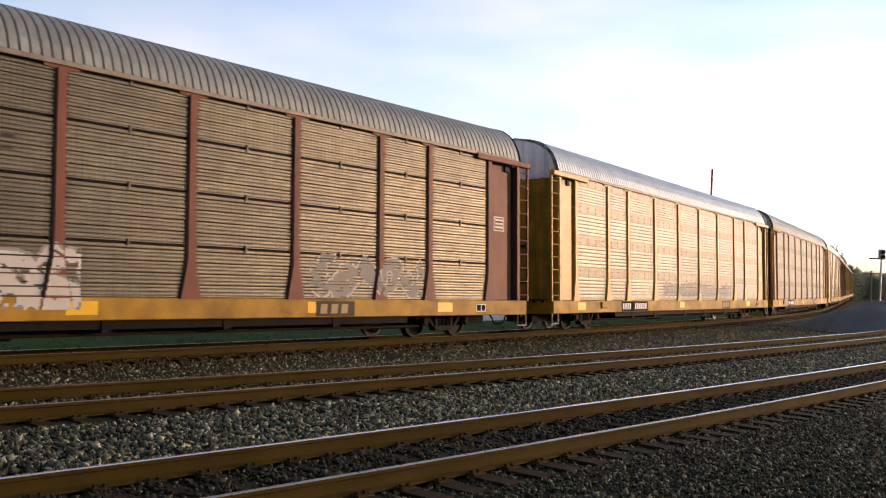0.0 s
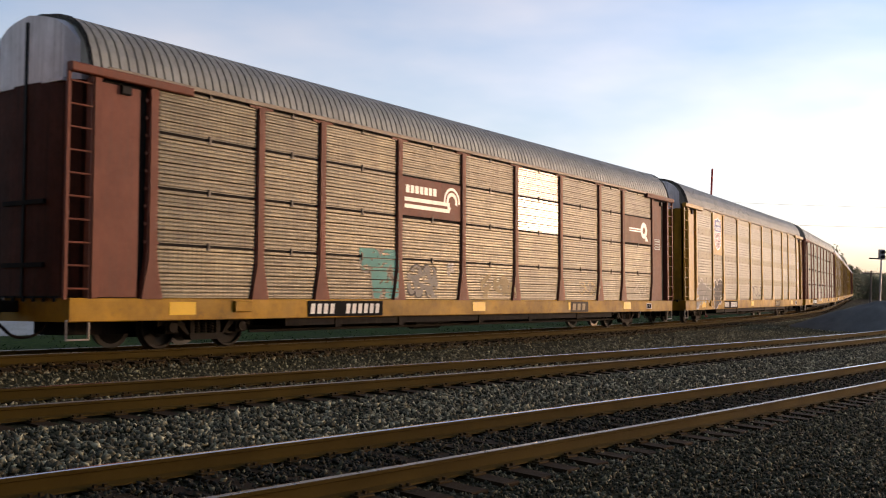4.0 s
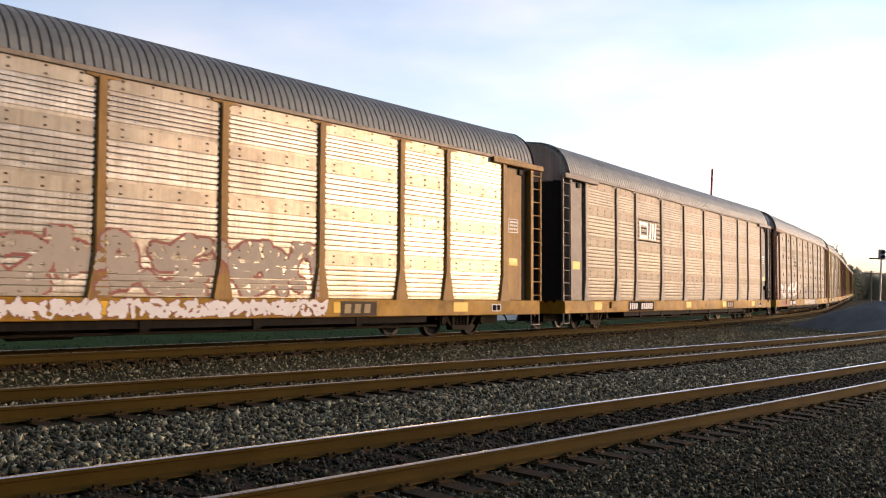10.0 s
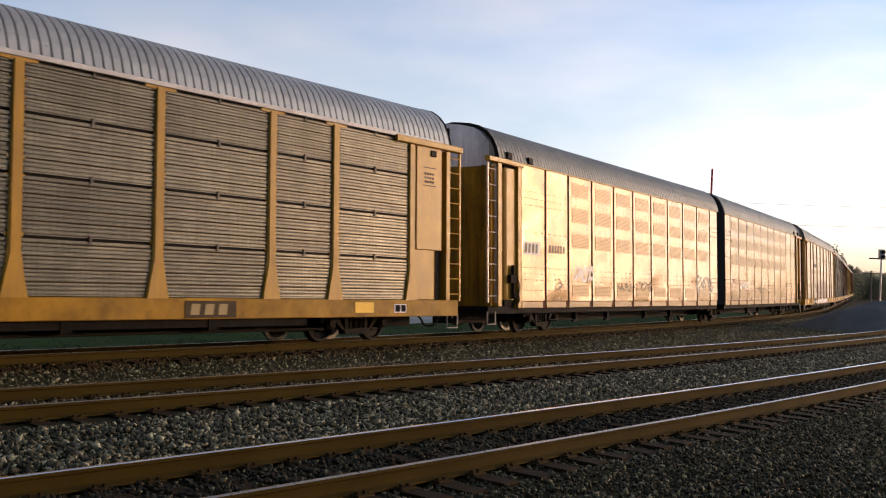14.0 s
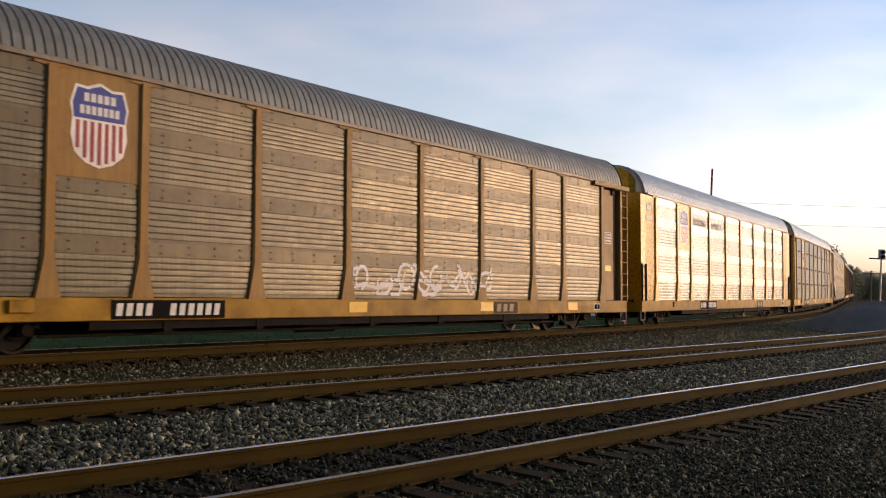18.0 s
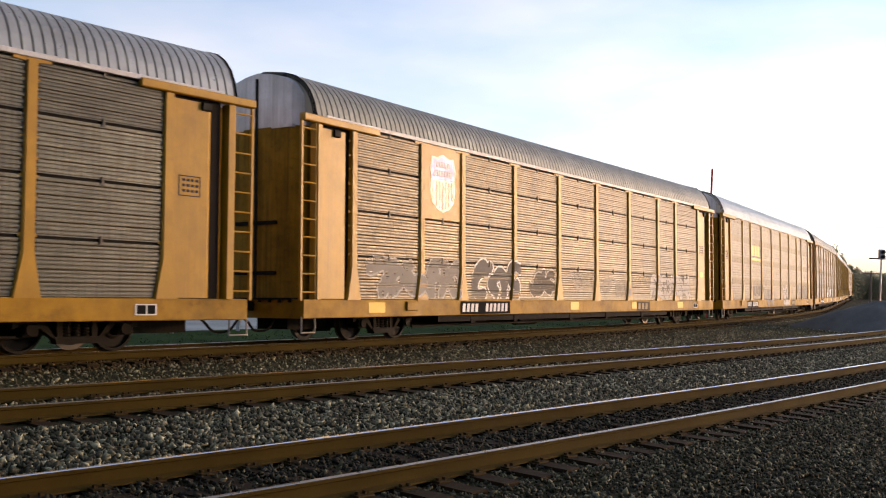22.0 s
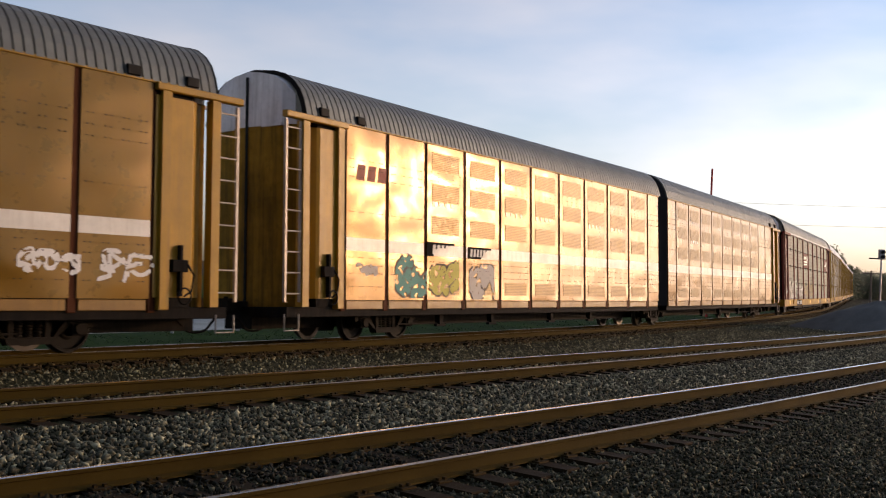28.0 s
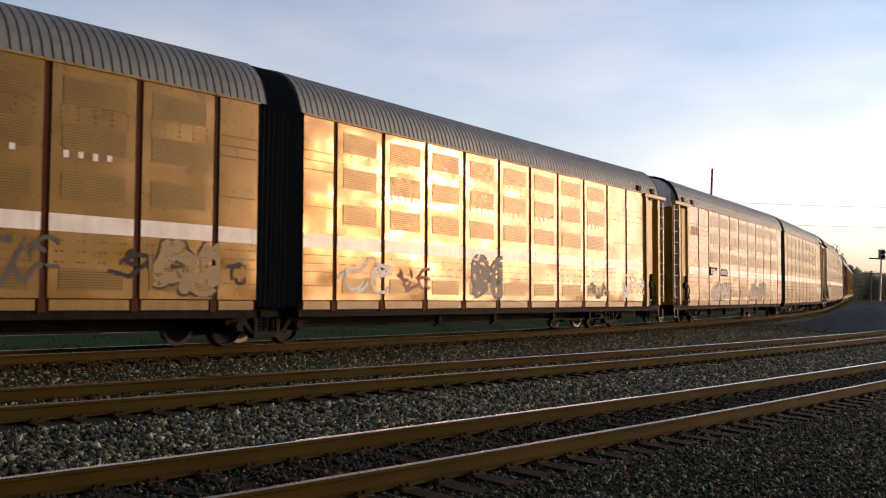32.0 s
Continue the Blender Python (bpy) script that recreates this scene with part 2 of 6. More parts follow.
MAT["tag_ochre"] = plain("pale_ochre_spray_paint", (0.34, 0.25, 0.13), 0.6)
MAT["tag_pink"] = plain("faded_pink_spray_paint", (0.4, 0.34, 0.27), 0.6)
MAT["tag_lemon"] = plain("lemon_spray_paint", (0.55, 0.5, 0.12), 0.6)
MAT["logored"] = plain("dark_red_logo_paint", (0.25, 0.04, 0.03), 0.5)
MAT["rail_side"] = surface("rusted_rail_web", (0.054, 0.034, 0.007), 0.9, 0.0, spec=0.07, dirt=(0.03, 0.019, 0.004), dirt_amount=0.5, streak=False, grain=20)
MAT["rail_head"] = surface("polished_rail_head", (0.85, 0.82, 0.8), 0.15, 1.0, dirt=(0.6, 0.5, 0.42), dirt_amount=0.15, streak=False, vary=0.1, bump=0.05)
MAT["rail_dull"] = surface("dull_rail_head", (0.4, 0.35, 0.29), 0.3, 0.9, dirt=(0.24, 0.17, 0.11), dirt_amount=0.35, streak=False)
MAT["tie"] = surface("creosoted_timber", (0.0293, 0.0166, 0.0067), 0.85, dirt=(0.0587, 0.0328, 0.0118), dirt_amount=0.5, streak=False, bump=0.5, spec=0.1)
MAT["spike"] = surface("rusty_tie_plate", (0.045, 0.028, 0.01), 0.9, 0.0, dirt=(0.03, 0.02, 0.008), streak=False, spec=0.1)
MAT["pile"] = surface("dark_coal_fines", (0.13, 0.135, 0.125), 0.95, dirt=(0.2, 0.2, 0.18), dirt_amount=0.4, streak=False, bump=1.0, bump_scale=6, grain=4, spec=0.05)
MAT["pole"] = plain("rust_red_pole_paint", (0.5, 0.06, 0.05), 0.6)
MAT["timber"] = surface("grey_timber_pole", (0.12, 0.1, 0.085), 0.85, dirt_amount=0.3)
MAT["silver"] = plain("silver_cabinet_paint", (0.4, 0.4, 0.42), 0.4, 0.5)
MAT["leaf"] = surface("tree_leaves", (0.05, 0.075, 0.028), 0.7, dirt=(0.03, 0.045, 0.02), dirt_amount=0.5, streak=False)
MAT["bark"] = surface("tree_bark", (0.09, 0.07, 0.055), 0.9, dirt_amount=0.3)


def ground_material(name, a, b, c, scale, bump=0.6, rough=0.9):
    m = bpy.data.materials.new(name)
    m.use_nodes = True
    nt = m.node_tree
    bs = nt.nodes["Principled BSDF"]
    big = noise_of(nt, 0.25, 5, 0.6, wobble=False)
    vor = nt.nodes.new("ShaderNodeTexVoronoi")
    vor.inputs["Scale"].default_value = scale
    tc = nt.nodes.new("ShaderNodeTexCoord")
    nt.links.new(tc.outputs["Object"], vor.inputs["Vector"])
    cell = ramp(nt, vor.outputs["Color"], [(0.1, a), (0.5, b), (0.95, c)])
    tone = ramp(nt, big, [(0.35, (0.62,) * 3), (0.7, (1.05,) * 3)])
    nt.links.new(mix(nt, 1.0, cell, tone, "MULTIPLY"), bs.inputs["Base Color"])
    bs.inputs["Roughness"].default_value = rough
    bs.inputs["Specular IOR Level"].default_value = 0.05
    bp = nt.nodes.new("ShaderNodeBump")
    bp.inputs["Strength"].default_value = bump
    bp.inputs["Distance"].default_value = 0.03
    nt.links.new(vor.outputs["Distance"], bp.inputs["Height"])
    nt.links.new(bp.outputs[0], bs.inputs["Normal"])
    return m


MAT["ballast"] = ground_material("ballast_bed", (0.018, 0.017, 0.008), (0.035, 0.033, 0.016), (0.069, 0.064, 0.033), 22.0)
MAT["earth"] = ground_material("cinder_and_gravel_ground", (0.0247, 0.0260, 0.0111), (0.0429, 0.0442, 0.0189), (0.0728, 0.0741, 0.0312), 14.0)
MAT["grass"] = ground_material("short_grass", (0.0113, 0.0372, 0.0017), (0.0205, 0.0595, 0.0026), (0.0307, 0.0707, 0.0036), 9.0)
MAT["gravel_road"] = ground_material("pale_gravel_road", (0.42, 0.4, 0.34), (0.5, 0.48, 0.41), (0.58, 0.55, 0.48), 30.0)


def stone_material(name, tones):
    m = bpy.data.materials.new(name)
    m.use_nodes = True
    nt = m.node_tree
    bs = nt.nodes["Principled BSDF"]
    ge = nt.nodes.new("ShaderNodeNewGeometry")
    c = ramp(nt, ge.outputs["Random Per Island"], tones)
    g = noise_of(nt, 40, 4, 0.7, wobble=False)
    nt.links.new(mix(nt, 0.5, c, ramp(nt, g, [(0.3, (0.45,) * 3), (0.7, (1.0,) * 3)]), "MULTIPLY"), bs.inputs["Base Color"])
    bs.inputs["Roughness"].default_value = 0.75
    bs.inputs["Specular IOR Level"].default_value = 0.2
    return m


MAT["stone"] = stone_material("crushed_granite_ballast", [(0.0, (0.031, 0.03, 0.017)), (0.4, (0.078, 0.075, 0.045)), (0.75, (0.163, 0.156, 0.096)), (1.0, (0.46, 0.44, 0.28))])
MAT["stone_dark"] = stone_material("oil_darkened_ballast", [(0.0, (0.026, 0.025, 0.014)), (0.45, (0.05, 0.05, 0.029)), (0.8, (0.094, 0.093, 0.054)), (1.0, (0.25, 0.244, 0.147))])
MAT["stone_black"] = stone_material("creosote_blackened_ballast", [(0.0, (0.012, 0.011, 0.006)), (0.6, (0.027, 0.026, 0.014)), (0.9, (0.05, 0.048, 0.026)), (1.0, (0.15, 0.145, 0.085))])
MAT["stone_orange"] = stone_material("brake_dust_stained_ballast", [(0.0, (0.04, 0.023, 0.007)), (0.5, (0.085, 0.053, 0.016)), (1.0, (0.15, 0.096, 0.033))])
MAT["stone_rust"] = stone_material("rust_dusted_ballast", [(0.0, (0.045, 0.041, 0.022)), (0.45, (0.125, 0.114, 0.062)), (0.8, (0.23, 0.212, 0.125)), (1.0, (0.5, 0.46, 0.28))])


# ---------------------------------------------------------------- mesh building
class Shape:
    """Collects faces for one mesh."""

    def __init__(self):
        self.v, self.f, self.mi = [], [], []
        self.slot = 0

    def add(self, verts, faces):
        n = len(self.v)
        self.v += [tuple(p) for p in verts]
        self.f += [tuple(i + n for i in f) for f in faces]
        self.mi += [self.slot] * len(faces)
        return self

    def box(self, x0, x1, y0, y1, z0, z1, c=0.0):
        if c <= 0:
            v = [(x, y, z) for x in (x0, x1) for y in (y0, y1) for z in (z0, z1)]
            return self.add(v, [(0, 1, 3, 2), (4, 6, 7, 5), (0, 4, 5, 1), (2, 3, 7, 6), (0, 2, 6, 4), (1, 5, 7, 3)])
        prof = [(y0 + c, z0), (y1 - c, z0), (y1, z0 + c), (y1, z1 - c), (y1 - c, z1), (y0 + c, z1), (y0, z1 - c), (y0, z0 + c)]
        return self.sweep_x(prof, x0, x1)

    def sweep_x(self, prof, x0, x1):
        n = len(prof)
        v = [(x0, y, z) for y, z in prof] + [(x1, y, z) for y, z in prof]
        f = [(i, (i + 1) % n, n + (i + 1) % n, n + i) for i in range(n)]
        return self.add(v, f + [tuple(range(n))[::-1], tuple(range(n, 2 * n))])

    def plate(self, poly, y0, y1):
        """A polygon in x and z with thickness from y0 (front) to y1."""
        n = len(poly)
        v = [(x, y0, z) for x, z in poly] + [(x, y1, z) for x, z in poly]
        f = [(i, n + i, n + (i + 1) % n, (i + 1) % n) for i in range(n)]
        return self.add(v, f + [tuple(range(n)), tuple(range(n, 2 * n))[::-1]])

    def rod(self, p, q, r, n=8):
        p, q = Vector(p), Vector(q)
        d = (q - p).normalized()
        a = d.orthogonal().normalized()
        b = d.cross(a)
        v = []
        for e in (p, q):
            for i in range(n):
                t = 2 * math.pi * i / n
                v.append(e + r * (math.cos(t) * a + math.sin(t) * b))
        f = [(i, (i + 1) % n, n + (i + 1) % n, n + i) for i in range(n)]
        return self.add(v, f + [tuple(range(n))[::-1], tuple(range(n, 2 * n))])

    def tube(self, pts, r, n=6):
        pts = [Vector(p) for p in pts]
        v, m = [], len(pts)
        for i, p in enumerate(pts):
            d = (pts[min(i + 1, m - 1)] - pts[max(i - 1, 0)]).normalized()
            a = d.cross(Vector((0.31, 0.87, 0.38))).normalized()
            b = d.cross(a)
            v += [p + r * (math.cos(6.2832 * k / n) * a + math.sin(6.2832 * k / n) * b) for k in range(n)]
        f = [(i * n + k, i * n + (k + 1) % n, (i + 1) * n + (k + 1) % n, (i + 1) * n + k) for i in range(m - 1) for k in range(n)]
        return self.add(v, f + [tuple(range(n))[::-1], tuple(range((m - 1) * n, m * n))])

    def ring(self, prof, n=28):
        """Revolves (radius, y) pairs round the y axis."""
        m = len(prof)
        v = []
        for i in range(n):
            t = 2 * math.pi * i / n
            v += [(r * math.cos(t), y, r * math.sin(t)) for r, y in prof]
        f = [(i * m + j, i * m + j + 1, ((i + 1) % n) * m + j + 1, ((i + 1) % n) * m + j) for i in range(n) for j in range(m - 1)]
        return self.add(v, f)

    def mesh(self, name, mats, smooth=False):
        me = bpy.data.meshes.new(name)
        me.from_pydata(self.v, [], self.f)
        for m in mats if isinstance(mats, (list, tuple)) else [mats]:
            me.materials.append(MAT[m])
        me.polygons.foreach_set("material_index", self.mi)
        if smooth:
            me.polygons.foreach_set("use_smooth", [True] * len(self.f))
        me.update()
        return me


CACHE = {}


def cached(key, build):
    if key not in CACHE:
        CACHE[key] = build()
    return CACHE[key]


def part(name, mesh, parent, at=(0, 0, 0), label="", turn=0.0, kind=""):
    ob = new(name, mesh)
    ob.parent = parent
    ob.location = at
    if turn:
        ob.rotation_euler = (0, 0, turn)
    if label or kind:
        tagged(ob, label, kind=kind)
    return ob


# ---------------------------------------------------------------- the plan of the tracks
STEP = 0.5
S_MIN, S_MAX = -760.0, 960.0
S_GRID = np.arange(S_MIN, S_MAX + STEP, STEP)


def bend_at(s):
    k = 0.0033065 - 2.1432e-5 * s
    k = np.where(s > 60.0, 0.0020206 * np.clip((96.0 - s) / 36.0, 0.0, 1.0), k)
    return np.where(s < -36.0, 0.004078 * np.clip((s + 120.0) / 84.0, 0.0, 1.0), k)


_mid = bend_at(S_GRID[:-1] + STEP / 2) * STEP
HEAD = np.concatenate([[0.0], -np.cumsum(_mid)])
i0 = int(round(-S_MIN / STEP))
HEAD = HEAD - HEAD[i0] + radians(34.0327)
_hm = (HEAD[1:] + HEAD[:-1]) / 2
TX = np.concatenate([[0.0], np.cumsum(np.sin(_hm) * STEP)])
TY = np.concatenate([[0.0], np.cumsum(np.cos(_hm) * STEP)])
TX, TY = TX - TX[i0], TY - TY[i0] + 28.2789
CANT = 0.05195


def track(s, off=0.0, z=0.0):
    """Plan point at the distance s along the train's track, off metres to its right (the camera's side)."""
    x, y, h = np.interp(s, S_GRID, TX), np.interp(s, S_GRID, TY), np.interp(s, S_GRID, HEAD)
    return x + off * np.cos(h), y - off * np.sin(h), z


def middle_off(s):
    """How far the middle track lies to the right of the train's track."""
    u = np.clip(s, -36.0, 90.0)
    o = 6.190 + 0.08124 * u + 0.00037266 * u * u
    return o + np.maximum(s - 90.0, 0) * 0.1483


def near_off(s):
    return middle_off(s) + 5.0675


# distance that the train has run at t seconds
def run(t):
    return 17.462 * t - 0.0139 * t * t - 0.15


# ---------------------------------------------------------------- ground
GAUGE = 1.435 + 0.07


def strip(name, rows, mat, s_values):
    """A sheet along the tracks: rows of (offset function or number, height) at each s."""
    v, f = [], []
    n = len(rows)
    for s in s_values:
        for o, z in rows:
            off = o(s) if callable(o) else o
            v.append((*track(s, off)[:2], z))
    for i in range(len(s_values) - 1):
        for j in range(n - 1):
            a = i * n + j
            f.append((a, a + 1, a + n + 1, a + n))
    me = bpy.data.meshes.new(name)
    me.from_pydata(v, [], f)
    me.materials.append(MAT[mat])
    return new(name, me)


bm = bmesh.new()
bmesh.ops.create_grid(bm, x_segments=60, y_segments=60, size=3500)
me = bpy.data.meshes.new("ground")
bm.to_mesh(me)
bm.free()
me.materials.append(MAT["earth"])
ground = new("ground", me)
ground.location = (0, 0, -0.62)
tagged(ground, "dark cinder and gravel ground beside the railway", "ground", kind="structure")

S_BED = np.concatenate([np.arange(-420, -40, 10.0), np.arange(-40, 100, 1.0), np.arange(100, 520, 10.0)])
tagged(strip("trackbed", [(-7.5, -0.6), (-3.4, -0.58), (-2.0, -0.24), (-1.3, -0.19), (1.5, -0.19), (2.3, -0.33),
                          (lambda s: 0.55 * middle_off(s), -0.36), (lambda s: middle_off(s) - 2.0, -0.27), (lambda s: middle_off(s) - 1.3, -0.215),
                          (lambda s: middle_off(s) + 1.3, -0.215), (lambda s: middle_off(s) + 2.5, -0.21), (lambda s: near_off(s) - 1.3, -0.215),
                          (lambda s: near_off(s) + 1.3, -0.225), (lambda s: near_off(s) + 2.2, -0.27), (lambda s: near_off(s) + 5.0, -0.39),
                          (lambda s: near_off(s) + 40.0, -0.6)], "ballast", S_BED),
       "grey crushed stone trackbed under three railway tracks", "ballast", kind="structure")
tagged(strip("lawn", [(-90, -0.585), (-26.5, -0.59), (-26.3, -0.6)], "grass", S_BED), "flat green field beyond the road", "grass", kind="structure")
tagged(strip("verge", [(-9.4, -0.55), (-7.0, -0.54), (-4.2, -0.56), (-3.6, -0.59)], "grass", S_BED), "green grass verge behind the train's track", "grass", kind="structure")
tagged(strip("road", [(-26.6, -0.575), (-9.2, -0.57)], "gravel_road", S_BED), "pale gravel road behind the grass verge", "road", kind="structure")

# ---------------------------------------------------------------- rails, ties
RAIL_PROFILE = [(-0.075, -0.18), (0.075, -0.18), (0.072, -0.165), (0.012, -0.145), (0.009, -0.05), (0.034, -0.038), (0.036, -0.012), (0.033, -0.006),
                (0.016, 0.0), (-0.016, 0.0), (-0.033, -0.006), (-0.036, -0.012), (-0.034, -0.038), (-0.009, -0.05), (-0.012, -0.145), (-0.072, -0.165)]


def rail(parent, centre, side, lift, head, s_values):
    v, f, mi = [], [], []
    n = len(RAIL_PROFILE)
    for s in s_values:
        c = centre(s) + side * GAUGE / 2
        for o, z in RAIL_PROFILE:
            v.append((*track(s, c + o)[:2], z + lift))
    for i in range(len(s_values) - 1):
        for j in range(n):
            a, b = i * n + j, i * n + (j + 1) % n
            f.append((a, b, b + n, a + n))
            mi.append(1 if 7 <= j <= 9 else 0)
    me = bpy.data.meshes.new("rail")
    me.from_pydata(v, [], f)
    me.materials.append(MAT["rail_side"])
    me.materials.append(MAT[head])
    me.polygons.foreach_set("material_index", mi)
    ob = new("rail", me)
    ob.parent = parent
    return ob


def tie_mesh():
    sh = Shape()
    sh.box(-0.115, 0.115, -1.3, 1.3, -0.2, 0.0, 0.012)
    return sh.mesh("tie", "tie")


def plate_mesh():
    sh = Shape()
    sh.box(-0.09, 0.09, -0.17, 0.17, 0.002, 0.02)
    for dy in (-0.11, 0.11):
        sh.box(-0.06, -0.03, dy - 0.02, dy + 0.02, 0.02, 0.045)
        sh.box(0.03, 0.06, dy - 0.02, dy + 0.02, 0.02, 0.045)
    return sh.mesh("tie_plate", "spike")


TIE, TIEPLATE = tie_mesh(), plate_mesh()
zero = lambda s: 0.0
rng = random.Random(5)


def railway(name, label, centre, lift, head, s_lo, s_hi, near_lo, near_hi, far_hi):
    root = new(name)
    tagged(root, label, "railway track", "railway tracks")
    cuts = np.concatenate([np.arange(s_lo, -40, 10.0), np.arange(-40, 90, 1.0), np.arange(90, s_hi + 1, 5.0)])
    rail(root, centre, -1, lift[0], head[0], cuts)
    rail(root, centre, 1, lift[1], head[1], cuts)
    s = near_lo
    far = Shape()
    while s < near_hi:
        c = centre(s)
        slope = (centre(s + 0.5) - centre(s - 0.5))
        x, y, _ = track(s, c)
        ang = math.pi / 2 - np.interp(s, S_GRID, HEAD) - math.atan(slope) + rng.uniform(-0.015, 0.015)
        tilt = math.atan2(lift[0] - lift[1], GAUGE)
        m = Matrix.Translation((x, y, -0.18 + (lift[0] + lift[1]) / 2 - rng.uniform(0.0, 0.012))) @ Matrix.Rotation(ang, 4, "Z") @ Matrix.Rotation(tilt, 4, "X")
        ob = new("tie", TIE)
        ob.parent = root
        ob.matrix_basis = m @ Matrix.Translation((0, rng.uniform(-0.06, 0.06), 0))
        for side in (-1, 1):
            p = new("tie_plate", TIEPLATE)
            p.parent = root
            p.matrix_basis = m @ Matrix.Translation((0, side * GAUGE / 2, 0))
        s += 0.51 + rng.uniform(-0.03, 0.03)
    for lo, hi, step in ((-120.0, near_lo - 0.3, 0.51), (near_hi + 0.3, far_hi, 0.51)):
        for s in np.arange(lo, hi, step):
            c = centre(s)
            z = -0.18 + (lift[0] + lift[1]) / 2
            h = np.interp(s, S_GRID, HEAD) + math.atan(centre(s + 0.5) - centre(s - 0.5))
            x, y, _ = track(s, c)
            d, n_ = (math.sin(h) * 0.115, math.cos(h) * 0.115), (math.cos(h) * 1.3, -math.sin(h) * 1.3)
            q = [(x + a * d[0] + b_ * n_[0], y + a * d[1] + b_ * n_[1]) for a, b_ in ((-1, -1), (1, -1), (1, 1), (-1, 1))]
            far.add([(u, w, z) for u, w in q] + [(u, w, z - 0.18) for u, w in q], [(0, 1, 2, 3), (0, 4, 5, 1), (1, 5, 6, 2), (2, 6, 7, 3), (3, 7, 4, 0)])
    part("distant_ties", far.mesh("distant_ties", "tie"), root, kind="stuff")
    return root


railway("train_track", "rusty rails on timber ties under the passing train", zero, (-0.039, 0.039), ("rail_dull", "rail_dull"), -420, 520, -24, 40, 260)
railway("middle_track", "railway track with polished far rail on timber ties", middle_off, (0, 0), ("rail_head", "rail_dull"), -300, 130, -24, 36, 128)
railway("near_track", "railway track with polished far rail on dark timber ties", near_off, (0, 0), ("rail_head", "rail_dull"), -300, 110, -22, 22, 108)


# ---------------------------------------------------------------- loose ballast stones
def stones(name, label, count, s_rng, o_lo, o_hi, z_fn, size, seed, power=1.0, mat="stone"):
    r = np.random.RandomState(seed)
    u = r.rand(count) ** power
    s = s_rng[0] + (s_rng[1] - s_rng[0]) * u
    lo = np.array([o_lo(a) for a in s])
    hi = np.array([o_hi(a) for a in s])
    o = lo + (hi - lo) * r.rand(count)
    x, y, _ = track(s, o)
    z = z_fn(s, o) + r.rand(count) * 0.03
    rad = size * (0.55 + 0.9 * r.rand(count) ** 2)
    dirs = np.array([(1, 0, 0), (-1, 0, 0), (0, 1, 0), (0, -1, 0), (0, 0, 1), (0, 0, -1)], float)
    q = r.randn(count, 4)
    q /= np.linalg.norm(q, axis=1)[:, None]
    w, a, b, c = q.T
    rot = np.stack([1 - 2 * (b * b + c * c), 2 * (a * b - c * w), 2 * (a * c + b * w), 2 * (a * b + c * w), 1 - 2 * (a * a + c * c), 2 * (b * c - a * w),
                    2 * (a * c - b * w), 2 * (b * c + a * w), 1 - 2 * (a * a + b * b)], 1).reshape(count, 3, 3)
    v = dirs[None] * (0.6 + 0.6 * r.rand(count, 6))[:, :, None] + 0.18 * r.randn(count, 6, 3)
    v = np.einsum("nij,nkj->nki", rot, v * rad[:, None, None] * np.array([1.0, 0.8, 0.65]))
    v[:, :, 0] += x[:, None]
    v[:, :, 1] += y[:, None]
    v[:, :, 2] += z[:, None]
    tri = np.array([(0, 2, 4), (2, 1, 4), (1, 3, 4), (3, 0, 4), (2, 0, 5), (1, 2, 5), (3, 1, 5), (0, 3, 5)])
    idx = (np.arange(count)[:, None, None] * 6 + tri[None]).reshape(-1)
    me = bpy.data.meshes.new(name)
    me.vertices.add(count * 6)
    me.vertices.foreach_set("co", v.reshape(-1))
    me.loops.add(len(idx))
    me.loops.foreach_set("vertex_index", idx.astype(np.int32))
    me.polygons.add(count * 8)
    me.polygons.foreach_set("loop_start", np.arange(0, len(idx), 3, dtype=np.int32))
    me.update(calc_edges=True)
    me.materials.append(MAT[mat])
    return tagged(new(name, me), label, "ballast", kind="stuff")


stones("ballast_stones", "loose grey crushed ballast stones between two tracks", 66000, (-23, 42), lambda s: middle_off(s) + 0.84,
       lambda s: near_off(s) - 0.84, lambda s, o: -0.2 - 0.07 * (np.minimum(o - middle_off(s), near_off(s) - o) < 1.32), 0.048, 11, 1.3)
stones("ballast_stones", "loose brownish ballast stones beside the train's track", 42000, (-24, 46), lambda s: 1.3,
       lambda s: middle_off(s) - 0.85, lambda s, o: np.where(o < 1.5, -0.2, np.maximum(-0.2 - 0.2 * (o - 1.5), -0.32)), 0.04, 12, 1.3, "stone_rust")
stones("ballast_stones", "rust-brown ballast stones against the train's rail", 14000, (-24, 60), lambda s: 0.82,
       lambda s: 1.6, lambda s, o: -0.16 - 0.05 * (o - 0.8), 0.045, 16, 1.3, "stone_orange")
stones("ballast_stones", "dark ballast stones between the rails", 17000, (-22, 30), lambda s: near_off(s) - 0.62,
       lambda s: near_off(s) + 0.62, lambda s, o: -0.205 + 0 * s, 0.04, 13, 1.3, "stone_black")
stones("ballast_stones", "dark ballast stones on the shoulder of the near track", 115000, (-22, 26), lambda s: near_off(s) + 0.82,
       lambda s: near_off(s) + 6.6, lambda s, o: -0.2 - 0.045 * (o - near_off(s) - 0.8) - 0.022 * (o - near_off(s) < 1.32), 0.034, 14, 1.0, "stone_dark")
stones("ballast_stones", "dusty ballast stones between the middle rails", 12000, (-23, 36), lambda s: middle_off(s) - 0.62,
       lambda s: middle_off(s) + 0.62, lambda s, o: -0.205 + 0 * s, 0.04, 15, 1.3, "stone_rust")


